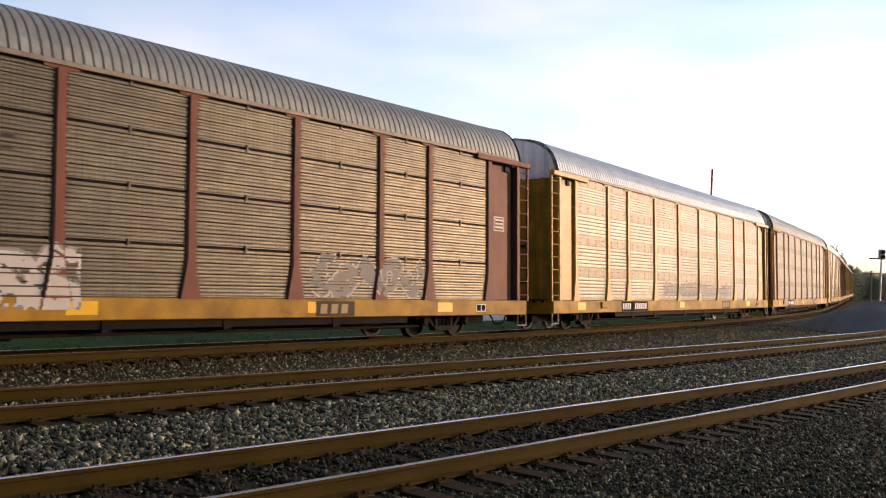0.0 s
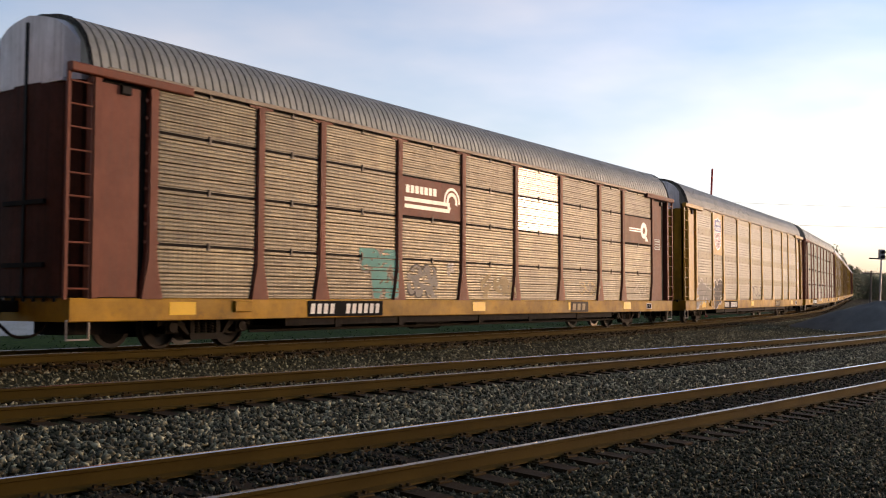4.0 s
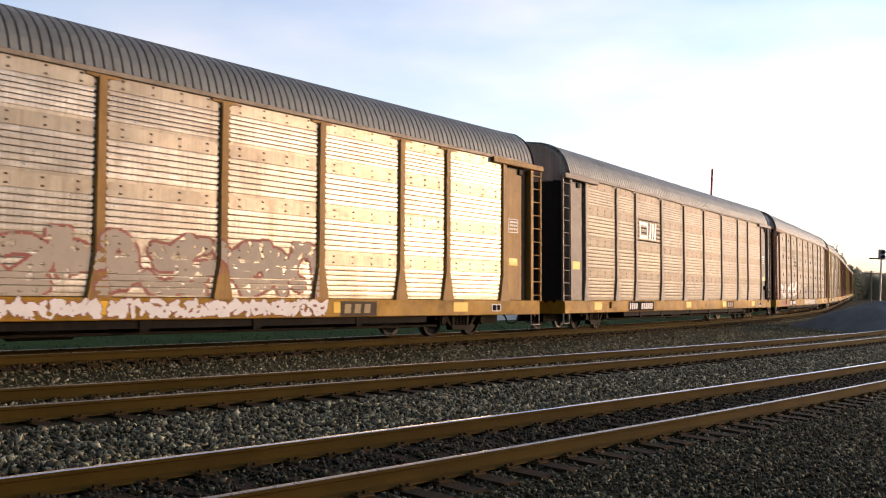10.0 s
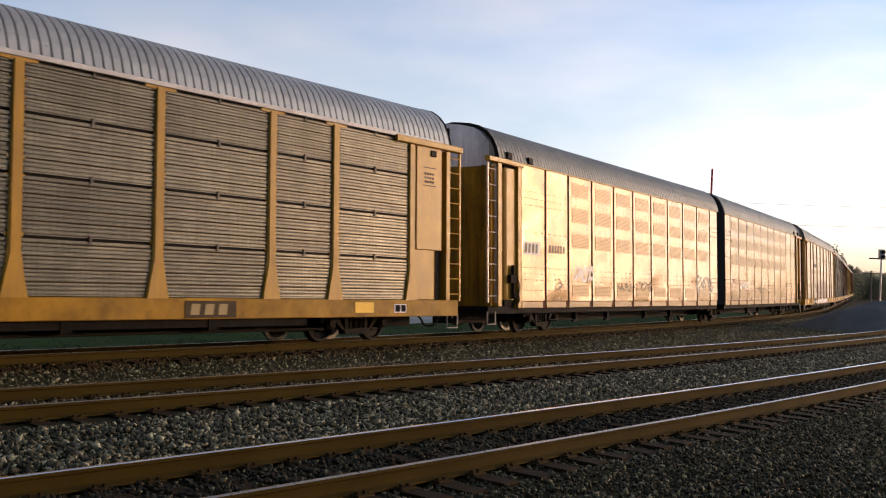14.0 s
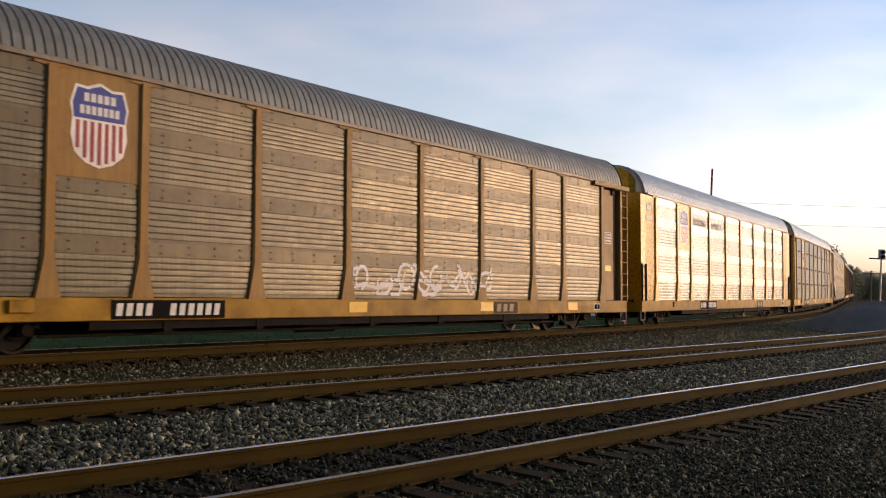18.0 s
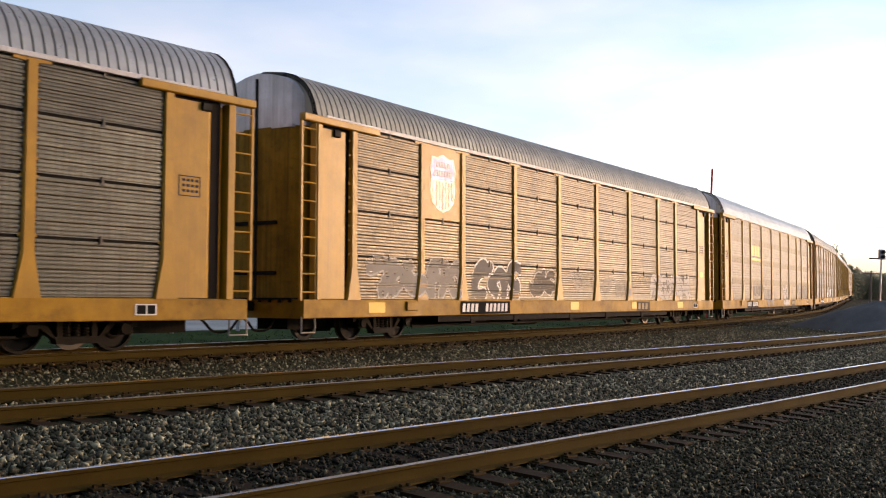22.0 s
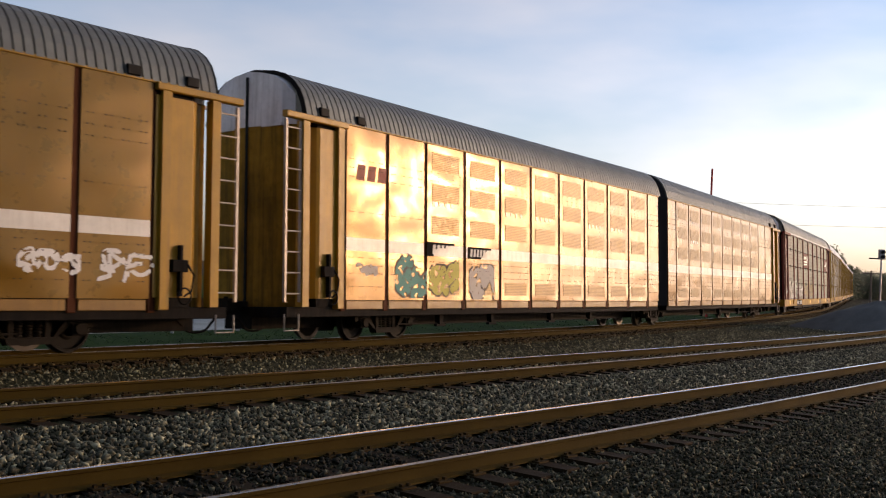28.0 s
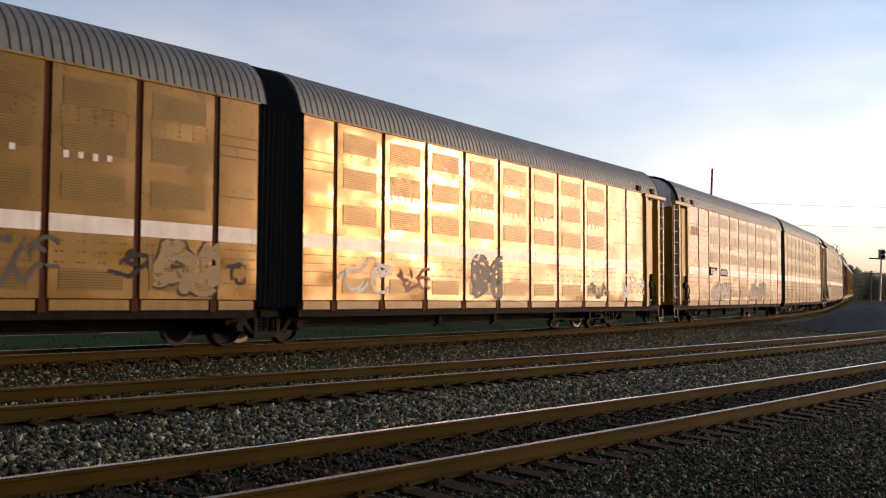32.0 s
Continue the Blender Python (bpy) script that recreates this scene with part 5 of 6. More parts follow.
def flat_panel_mesh(w, vents, stripe, kind):
    """Thin sheet that bellies out a little between its vents, each kind in its own way."""
    def build():
        rj = random.Random(kind * 7 + 1)
        sh = Shape()
        bands = [(0.5, 1.68), (2.14, 2.5), (2.96, 3.3), (3.76, 3.96)] if vents else [(0.0, 1.1), (1.42, 2.7), (2.7, 3.96)]
        belly = [rj.uniform(0.35, 1.0) for _ in bands]
        zs = sorted(set([0.0, 0.14, 0.5, 1.12, 1.42, 1.68, 2.14, 2.5, 2.96, 3.3, 3.76, 3.96] + [round(0.08 * i, 3) for i in range(50)]))
        nx = 9

        def bulge(q, z):
            side = (1 - abs(2 * q - 1) ** 4)
            y = 0.0
            for (a, c), k in zip(bands, belly):
                if a < z < c:
                    t = (z - a) / (c - a)
                    y += k * 0.02 * min(c - a, 0.55) * math.sin(math.pi * t) ** 1.3 * side
            return y + 0.006 * side * noise.noise((q * w * 1.1 + 5.3 * kind, z * 1.0, 0.7 * kind)) + 0.0015 * noise.noise((q * w * 4.0, z * 3.0, kind))
        v = [(-w / 2 + w * k / (nx - 1), -0.031 - bulge(k / (nx - 1), z), z) for z in zs for k in range(nx)]
        for i in range(len(zs) - 1):
            sh.slot = 1 if stripe and zs[i] > 1.119 and zs[i + 1] < 1.421 else 0
            base = i * nx
            if i == 0:
                sh.add(v, [])
            sh.f += [(base + k, base + k + 1, base + nx + k + 1, base + nx + k) for k in range(nx - 1)]
            sh.mi += [sh.slot] * (nx - 1)
        front = len(sh.f)
        sh.slot = 0
        sh.box(-w / 2, w / 2, -0.022, 0.02, 0.0, 3.96)
        sh.slot = 2
        for z in ((0.6, 0.78, 0.96) if vents else (0.3, 0.6, 0.78, 0.96, 2.0, 2.8, 3.0, 3.2)):
            for k in range(4):
                x = -w / 2 + w * (k + 0.5) / 4
                for q in (-0.06, 0.05):
                    sh.box(x + q - 0.017, x + q + 0.017, -0.046, -0.03, z, z + 0.02)
        if vents:
            for z in (3.02, 3.12, 3.24):
                for k in range(5):
                    x = -w / 2 + w * (k + 0.5) / 5
                    sh.box(x - 0.016, x + 0.016, -0.046, -0.03, z, z + 0.018)
        me = sh.mesh("side_panel", ["gloss", "stripe", "bolt"])
        me.polygons.foreach_set("use_smooth", [i < front for i in range(len(sh.f))])
        me.update()
        return me
    return cached(("flat", round(w, 2), vents, stripe, kind), build)


def vent_mesh(w, h):
    def build():
        sh = Shape()
        # backing with the shade of the slots in its colour
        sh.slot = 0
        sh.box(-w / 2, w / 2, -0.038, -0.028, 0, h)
        sh.slot = 1
        n = int(h / 0.042)
        for i in range(n):
            z = h * i / n
            sh.box(-w / 2, w / 2, -0.041, -0.033, z + 0.004, z + 0.034)
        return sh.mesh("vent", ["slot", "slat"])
    return cached(("vent", round(w, 2), round(h, 2)), build)


def bellows_mesh():
    def build():
        sh = Shape()
        prof = [(-1.42, 0.75)] + [(y * 0.97, z - 0.02) for y, z in ROOF] + [(1.42, 0.75)]
        n = len(prof)
        xs = [(-0.52 + 0.065 * i, 1.0 if i % 2 else 0.955) for i in range(17)]
        v = [(x, y * k, 2.9 + (z - 2.9) * k) for x, k in xs for y, z in prof]
        sh.add(v, [(i * n + j, i * n + j + 1, (i + 1) * n + j + 1, (i + 1) * n + j) for i in range(len(xs) - 1) for j in range(n - 1)])
        return sh.mesh("bellows", "rubber")
    return cached("bellows", build)


def articulated_unit(label, s_mid, front, stripe, dress=None, seed=0, end="yellow"):
    """One unit; front: it leads, and its bellows are at its rear end."""
    r = random.Random(seed)
    d = 1 if front else -1
    X = lambda u: d * (u - 11.0)
    root = new("articulated_autorack_unit")
    tagged(root, label, "train car", "autorack cars of the passing train")
    CARS.append((root, s_mid, 8.2))

    def span(u0, u1):
        return sorted((X(u0), X(u1)))
    a, b = span(0.6, 20.3)
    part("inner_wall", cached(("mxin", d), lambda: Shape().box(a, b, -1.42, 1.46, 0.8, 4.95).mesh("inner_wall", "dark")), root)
    part("far_side_panel", cached(("mxfar", d), lambda: Shape().box(a, b, 1.46, 1.5, 0.8, 4.9).mesh("far_side_panel", "yellow")), root)
    a2, b2 = span(0.6, 21.2)
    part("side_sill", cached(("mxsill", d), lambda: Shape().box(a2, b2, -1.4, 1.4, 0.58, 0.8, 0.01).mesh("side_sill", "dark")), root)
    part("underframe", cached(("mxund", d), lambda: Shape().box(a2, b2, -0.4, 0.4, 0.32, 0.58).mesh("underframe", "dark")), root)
    for u in (6.2, 9.0, 12.6, 15.2):
        part("bracket", cached("mxbr", lambda: Shape().box(-0.07, 0.07, -1.3, -1.15, 0.28, 0.58).box(-0.2, 0.2, -1.3, -1.2, 0.28, 0.34).mesh("bracket", "dark")), root, (X(u), 0, 0))
    part("brake_rod", cached(("mxrod", d), lambda: Shape().rod((X(4), -1.2, 0.36), (X(17), -1.2, 0.36), 0.022, 6).mesh("brake_rod", "truck")), root)
    part("eave_rail", cached(("mxeave", d), lambda: Shape().box(a, b, -1.51, -1.38, 4.9, 4.96, 0.01).mesh("eave_rail", "yellow")), root)
    ra, rb = span(0.5, 20.75)
    part("roof", roof_mesh(ra, rb, "roof_dark", 0.19), root)
    for i in range(len(MAX_POSTS) - 1):
        u0, u1 = MAX_POSTS[i] + 0.075, MAX_POSTS[i + 1] - 0.075
        w = u1 - u0
        vents = 0 if i in (0, 9, 10) else 1
        p = part("side_panel", flat_panel_mesh(w, vents, stripe, (i * 5 + seed * 3) % 7), root, (X((u0 + u1) / 2), -1.45, 0.95))
        if vents:
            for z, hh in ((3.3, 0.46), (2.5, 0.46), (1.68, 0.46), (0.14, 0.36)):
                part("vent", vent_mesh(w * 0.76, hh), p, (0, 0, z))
        part("skirt", cached(("skirt", round(w, 2)), lambda: Shape().box(-w / 2 + 0.05, w / 2 - 0.05, -1.46, -1.4, 0.74, 0.935, 0.01).mesh("skirt", "skirt")), root, (X((u0 + u1) / 2), 0, 0))
    for u in MAX_POSTS[1:]:
        part("post", cached("mxpost", lambda: Shape().box(-0.075, 0.075, -1.452, -1.42, 0.7, 4.92, 0.012).mesh("post", "post_brown")), root, (X(u), 0, 0))
    # ladder end
    ends = 0 if front else math.pi
    part("end_door", end_mesh(END_SHADE_GRIME[end]), root, (X(20.9), 0, 0), turn=ends)
    part("end_hood", hood_mesh("hood_white"), root, (X(20.904), 0, 0), turn=ends)
    part("roof_rim", roof_rim_mesh(), root, (X(20.77), 0, 0), turn=ends)
    part("door_seam", cached("dseam", lambda: Shape().box(0.08, 0.125, -0.035, 0.035, 0.8, 5.85, 0.01).mesh("door_seam", "black")), root, (X(20.9), 0, 0), turn=ends)
    dd = new("door_edge", corner_door_mesh(end))
    dd.parent = root
    dd.matrix_basis = Matrix.Translation((X(19.45), -1.41, 0.98)) @ Matrix.Diagonal((d, 1, 1, 1))
    part("door_post", cached(("mxdp", end), lambda: Shape().box(-0.1, 0.1, -1.56, -1.4, 0.75, 4.9, 0.015).mesh("door_post", end)), root, (X(19.62), 0, 0))
    part("ladder", ladder_mesh("ladder", 9), root, (X(21.12), -1.47, 0.9))
    part("ladder_flange", cached(("mxfl", end), lambda: Shape().box(-0.1, 0.1, -1.55, -1.35, 0.8, 4.78, 0.01).mesh("ladder_flange", end)), root, (X(20.78), 0, 0))
    c0, c1 = span(19.4, 21.42)
    part("canopy_beam", cached(("mxbeam", d), lambda: Shape().box(c0, c1, -1.58, -1.42, 4.78, 4.92, 0.02).mesh("canopy_beam", end)), root)
    for u in (18.9, 20.2):
        part("roof_bracket", cached("mxrb", lambda: Shape().box(-0.13, 0.13, -1.56, -1.46, 4.95, 5.14, 0.02).mesh("roof_bracket", "black")), root, (X(u), 0, 0))
    part("stirrup", stirrup_mesh("ladder"), root, (X(21.12), -1.46, 0.05))
    part("coupler", coupler_mesh(), root, (X(20.95), 0, 0), turn=ends)
    part("air_hose", hose_mesh(), root, (X(21.2), 0, 0))
    part("hand_brake", brake_mesh(), root, (X(20.0), -1.5, 1.0))
    part("bellows", bellows_mesh(), root, (X(0.26), 0, 0))
    truck(root, X(17.3), s_mid + X(17.3))
    if front:
        truck(root, X(0.0), s_mid + X(0.0))
    if dress:
        dress(root, r, X)
    return root


# ---------------------------------------------------------------- the train, from its head to its tail
def b(i):
    return POSTS[i] + 0.12, POSTS[i + 1] - 0.12


def numbers(root, r, x0=-7.9, plate="plate", ink="ink", width=2.7):
    k = width / 2.7
    marks(root, x0 + 0.08, (4, 6), 0.645, 0.22, ink, plate, 0.08, -1.513, "reporting_mark", "dark plate with pale stencilled bars", 0.215 * k, 0.34 * k)
    marks(root, 4.95, (3,), 0.645, 0.21, "tag_ochre" if plate else ink, "sill_mark" if plate else None, 0.12, -1.513, "owner_mark", "worn dark patch with pale bars", 0.34, 0.1)
    plate_part(root, "data_panel", [("ink", rect(11.0, 11.45, 0.66, 0.86)), ("plate", rect(11.03, 11.22, 0.68, 0.84)), ("plate", rect(11.25, 11.42, 0.68, 0.84))], -1.512, None)


def door_marks(root, r, ink="ink", x=12.15, tape="patch"):
    polys = [(ink, rect(x - 0.25, x + 0.25, 3.25, 3.27)), (ink, rect(x - 0.25, x + 0.25, 2.88, 2.9)), (ink, rect(x - 0.25, x - 0.23, 2.9, 3.25)), (ink, rect(x + 0.23, x + 0.25, 2.9, 3.25))]
    for k in range(3):
        polys += [(ink, rect(x - 0.17 + 0.1 * j, x - 0.1 + 0.1 * j, 2.96 + 0.1 * k, 3.01 + 0.1 * k)) for j in range(4)]
    plate_part(root, "notice", polys, -1.476, None, "boxed stencilled notice")
    if tape:
        plate_part(root, "notice", [(tape, rect(x - 0.22, x + 0.22, 1.95, 2.15))], -1.476, None, "yellow notice label")


def emblem_panel(root, mat):
    x0, x1 = b(1)
    part("emblem_panel", cached(("embp", mat), lambda: Shape().box(x0 - 0.02, x1 + 0.02, -1.48, -1.44, 3.0, 4.9, 0.01).mesh("emblem_panel", mat)), root)
    shield(root, (x0 + x1) / 2, 3.2)


UPPER = {(1, 2): 1, (1, 3): 1}


def d_front(root, r):
    numbers(root, r)
    door_marks(root, r)
    graffiti(root, -1.4 + r.uniform(-2, 6), 3 + r.uniform(2, 5), 1.05, 1.75, r.randint(0, 99))


def d_red(root, r):
    numbers(root, r, -8.26)
    door_marks(root, r, tape=None)
    polys = [("tag_black", rect(-4.0 + 0.3 * k, -3.8 + 0.3 * k, z, z + 0.05)) for k in range(6) for z in (3.35, 3.55)]
    plate_part(root, "stencil", polys, -1.479, None)
    graffiti(root, -4.08, -1.0, 0.75, 1.92, 3, "tag_white", "tag_silver")
    graffiti(root, 4.5, 8.75, 1.0, 2.0, 5, "tag_silver", "tag_white", wear=0.4)
    plate_part(root, "notice", [("ink", rect(-13.0, -12.45, 1.82, 1.95)), ("patch", rect(-13.05, -12.4, 1.7, 1.77))], -1.476, None, "white stencilled notice over a yellow bar")


def d_shield_1(root, r):
    numbers(root, r, -7.17)
    door_marks(root, r)
    emblem_panel(root, "yellow")
    graffiti(root, -12.0, -9.25, 0.57, 1.95, 8, "tag_silver", "tag_white")
    graffiti(root, -9.2, -7.35, 0.57, 1.95, 9, "tag_black", "tag_white")
    graffiti(root, -1.2, 1.5, 0.99, 1.75, 11, None, "tag_black", fat=False)


def d_rings_a(root, r):
    numbers(root, r, -7.65)
    door_marks(root, r, tape=None)
    x0, x1 = b(3)
    stripes_logo(root, x0, x1, 3.03, 3.98, "red")
    x0, x1 = b(8)
    stripes_logo(root, x0, x1, 3.03, 3.98, "brown", bars=False)
    graffiti(root, -5.85, -4.4, 0.99, 2.15, 12, "tag_teal", "tag_silver")
    graffiti(root, -3.97, -2.68, 1.0, 2.05, 14, "tag_silver", "tag_black", wear=0.4)
    graffiti(root, -0.55, 1.3, 0.99, 1.7, 13, None, "tag_ochre", wide=0.07)
    graffiti(root, 5.4, 7.0, 1.0, 1.65, 15, None, "tag_ochre", fat=False)
    graffiti(root, 9.9, 11.4, 1.05, 1.65, 16, None, "tag_silver", fat=False)
    graffiti(root, -2.2, -1.9, 1.5, 1.9, 17, None, "tag_white", wide=0.05)


def d_shield_2(root, r):
    numbers(root, r, -7.25, width=2.25)
    door_marks(root, r)
    emblem_panel(root, "yellow")
    graffiti(root, -10.8, -8.8, 0.58, 1.85, 21, "tag_silver", "tag_white")
    graffiti(root, -8.8, -5.9, 0.57, 1.55, 23, "tag_white", "tag_black", wear=0.15)
    graffiti(root, 5.0, 7.7, 0.99, 1.85, 26, "tag_paper", "tag_black", wear=0.1)
    graffiti(root, -1.3, 1.8, 0.6, 1.2, 25, "tag_silver", "tag_white")
    graffiti(root, -12.0, -10.9, 1.7, 1.95, 29, None, "tag_black", fat=False)


def d_faded(root, r):
    numbers(root, r, -8.02)
    door_marks(root, r, tape=None)
    x0, x1 = b(2)
    polys = [("tag_black", rect(x0 + 0.2, x1 - 1.0 + 0.3 * (k % 2), 3.5 + 0.1 * k, 3.54 + 0.1 * k)) for k in range(5)]
    polys += [("tag_black", rect(x1 - 1.5 + 0.19 * k, x1 - 1.36 + 0.19 * k, 3.2, 3.33)) for k in range(7)] + [("tag_black", rect(x1 - 1.5 + 0.17 * k, x1 - 1.38 + 0.17 * k, 3.0, 3.13)) for k in range(8)]
    plate_part(root, "logo", polys, -1.479, None, "faded black stencilled emblem")
    graffiti(root, -11.7, -9.4, 1.0, 1.95, 31, None, "tag_paper", wide=0.075, wear=0.12)
    graffiti(root, -9.2, -7.85, 1.0, 1.8, 36, None, "tag_paper", wide=0.075, wear=0.12)
    graffiti(root, -7.8, -4.35, 1.0, 2.15, 32, None, "tag_paper", wide=0.075, wear=0.12)
    graffiti(root, -3.98, -2.9, 1.4, 1.95, 33, None, "tag_white", wide=0.05)
    graffiti(root, -2.8, -1.7, 1.1, 1.45, 37, None, "tag_silver", wide=0.05)
    graffiti(root, -1.2, 4.85, 1.0, 1.95, 34, "tag_silver", "tag_white", wear=0.35)
    graffiti(root, -1.2, 4.9, 0.6, 0.95, 35, "tag_white", "tag_white", y=-1.512, wear=0.1)
    graffiti(root, -11.6, -5.6, 0.6, 0.95, 38, None, "tag_red", y=-1.512, wide=0.06)


def d_ribbon(root, r):
    numbers(root, r, -8.03)
    door_marks(root, r, "ink")
    x0, x1 = b(2)
    w_ = [("plate", rect(x0, x1, 3.14 + 0.155 * k, 3.18 + 0.155 * k)) for k in range(6)]
    plate_part(root, "logo", w_, -1.482, None, "dark lines painted across the sheet")
    worm_logo(root, x0, x1, 3.1, 4.0, "stripe", None, y=-1.488)
    plate_part(root, "notice", [("patch", rect(-12.9, -12.35, 1.95, 2.2))], -1.476, None, "yellow notice label")


def d_silver(root, r):
    numbers(root, r, -7.05, width=2.25)
    door_marks(root, r)
    x0, x1 = b(2)
    plate_part(root, "logo", [("blackink", rect(x0 + 0.15 + 0.29 * k, x0 + 0.36 + 0.29 * k, 3.2, 3.62 if k in (0, 4) else 3.48)) for k in range(8)], -1.479, None, "dark stencilled bars")
    graffiti(root, -4.3, 4.1, 1.0, 2.2, 41, "tag_pink", "tag_red", wear=0.3)
    graffiti(root, -4.35, 4.4, 0.59, 0.955, 43, "tag_paper", "tag_red", y=-1.512, wear=0.0)
    graffiti(root, -5.8, -4.45, 1.25, 2.1, 45, None, "tag_black", fat=False)


def d_gloss_a(root, r, X):
    graffiti(root, -7.4, -5.7, 1.45, 1.9, 52, None, "tag_paper", y=-1.492, wide=0.045, wear=0.0)
    graffiti(root, -9.2, -7.85, 1.55, 2.05, 53, None, "tag_red", y=-1.492, fat=False)
    graffiti(root, -2.8, -1.6, 1.2, 1.7, 54, None, "tag_black", y=-1.492, fat=False)


def d_gloss_b(root, r, X):
    lo = min(X(19.3), X(17.9))
    marks(root, lo + 0.1, (4,), 2.35, 0.28, "blackink", "ink", 0.08, -1.486, "reporting_mark", "white plate with dark stencilled bars")
    marks(root, min(X(17.7), X(16.3)) + 0.1, (6,), 2.4, 0.24, "blackink", None, 0.1, -1.486, "reporting_mark")
    graffiti(root, -4.8, -3.3, 1.5, 2.1, 51, None, "tag_paper", y=-1.492, wide=0.05, wear=0.0)
    graffiti(root, 7.3, 9.7, 1.15, 2.2, 55, None, "tag_white", y=-1.492, wide=0.05)
    graffiti(root, -6.4, -5.6, 1.1, 1.8, 56, None, "tag_black", y=-1.492, fat=False)
    graffiti(root, -1.2, 2.2, 1.25, 1.7, 57, None, "tag_black", y=-1.492, fat=False)


def d_shield_3(root, r):
    numbers(root, r, -7.95)
    emblem_panel(root, "yellow")
    part("door_cover", cached("cover", lambda: Shape().box(11.85, 12.85, -1.5, -1.42, 2.2, 4.8, 0.02).mesh("door_cover", "yellow")), root)
    plate_part(root, "notice", [("tag_black", rect(12.1, 12.6, 4.25, 4.27)), ("tag_black", rect(12.1, 12.6, 3.8, 3.82))] + [("tag_black", rect(12.15 + 0.1 * j, 12.22 + 0.1 * j, 3.88 + 0.1 * k, 3.93 + 0.1 * k)) for j in range(4) for k in range(3)], -1.505, None)


def d_slogan(root, r):
    numbers(root, r, -5.91)
    emblem_panel(root, "bright")
    for (x0, x1), word, z in (((POSTS[2] + 0.45, 0), "BUILDING", 4.13), ((POSTS[3] + 0.4, 0), "AMERICA", 4.13)):
        cu = bpy.data.curves.new("lettering", "FONT")
        cu.body, cu.size, cu.extrude = word, 0.42, 0.002
        tmp = new("lettering", cu)
        dg = bpy.context.evaluated_depsgraph_get()
        me = bpy.data.meshes.new_from_object(tmp.evaluated_get(dg))
        bpy.data.objects.remove(tmp)
        me.materials.clear()
        me.materials.append(MAT["blackink"])
        ob = part("lettering", me, root, label="black painted lettering")
        ob.matrix_basis = Matrix.Translation((x0, -1.481, z)) @ Matrix.Rotation(math.pi / 2, 4, "X")
    plate_part(root, "notice", [("ink", rect(-12.9, -12.4, 4.3, 4.55)), ("ink", rect(-13.0, -12.3, 3.95, 4.1))], -1.478, None)


def d_shield_4(root, r):
    numbers(root, r, -7.84)
    door_marks(root, r)
    emblem_panel(root, "ochre")
    graffiti(root, -1.25, 4.75, 1.0, 1.95, 61, None, "tag_paper", wide=0.045, wear=0.1)


def d_blocks(root, r):
    numbers(root, r, -8.17)
    door_marks(root, r, "tag_black", -12.6, None)
    door_marks(root, r, "tag_black")
    x0, x1 = b(2)
    polys = [("patch", rect(x0 + 0.1, x1 - 0.15, 2.98, 3.1))]
    polys += [("patch", rect(x0 + 0.2 + 0.72 * k, x0 + 0.75 + 0.72 * k, 3.22, 3.75)) for k in range(3)]
    plate_part(root, "logo", polys, -1.479, None, "yellow block emblem over a yellow bar")
    graffiti(root, -6.9, -3.6, 1.05, 1.95, 71, None, "tag_grey", wide=0.05)
    graffiti(root, -3.4, -1.0, 0.57, 1.5, 72, "tag_silver", "tag_grey", wear=0.35)
    graffiti(root, 2.1, 3.85, 1.0, 1.8, 74, "tag_white", "tag_silver")
    graffiti(root, 7.5, 11.4, 1.0, 1.9, 75, "tag_silver", "tag_grey", wear=0.35)
    graffiti(root, 2.1, 4.2, 0.6, 0.95, 76, "tag_white", "tag_white", y=-1.512)


def d_shield_5(root, r):
    numbers(root, r, -7.31)
    door_marks(root, r, "tag_black")
    emblem_panel(root, "yellow")
    graffiti(root, -11.4, -7.3, 1.0, 2.0, 81, "tag_silver", "tag_white")
    graffiti(root, -6.7, -3.95, 1.0, 2.1, 82, "tag_grey", "tag_paper", wear=0.1)
    graffiti(root, -3.4, -1.75, 1.05, 1.95, 83, "tag_dark", "tag_white", wear=0.1)
    graffiti(root, -0.8, 1.2, 1.2, 1.95, 84, None, "tag_silver", wide=0.05)
    graffiti(root, 1.85, 4.3, 1.0, 1.9, 85, None, "tag_silver", wide=0.06)
    graffiti(root, 4.5, 6.1, 1.4, 1.95, 88, None, "tag_ochre", fat=False)
    graffiti(root, 6.2, 10.7, 1.0, 1.95, 87, "tag_white", "tag_silver")


def d_ribbon_yellow(root, r):
    numbers(root, r, -6.69, plate=None, ink="blackink", width=1.5)
    door_marks(root, r, "tag_black", tape=None)
    x0, x1 = b(2)
    worm_logo(root, x0 - 0.05, x1 + 0.05, 3.05, 3.98, "tag_black", "yellow")


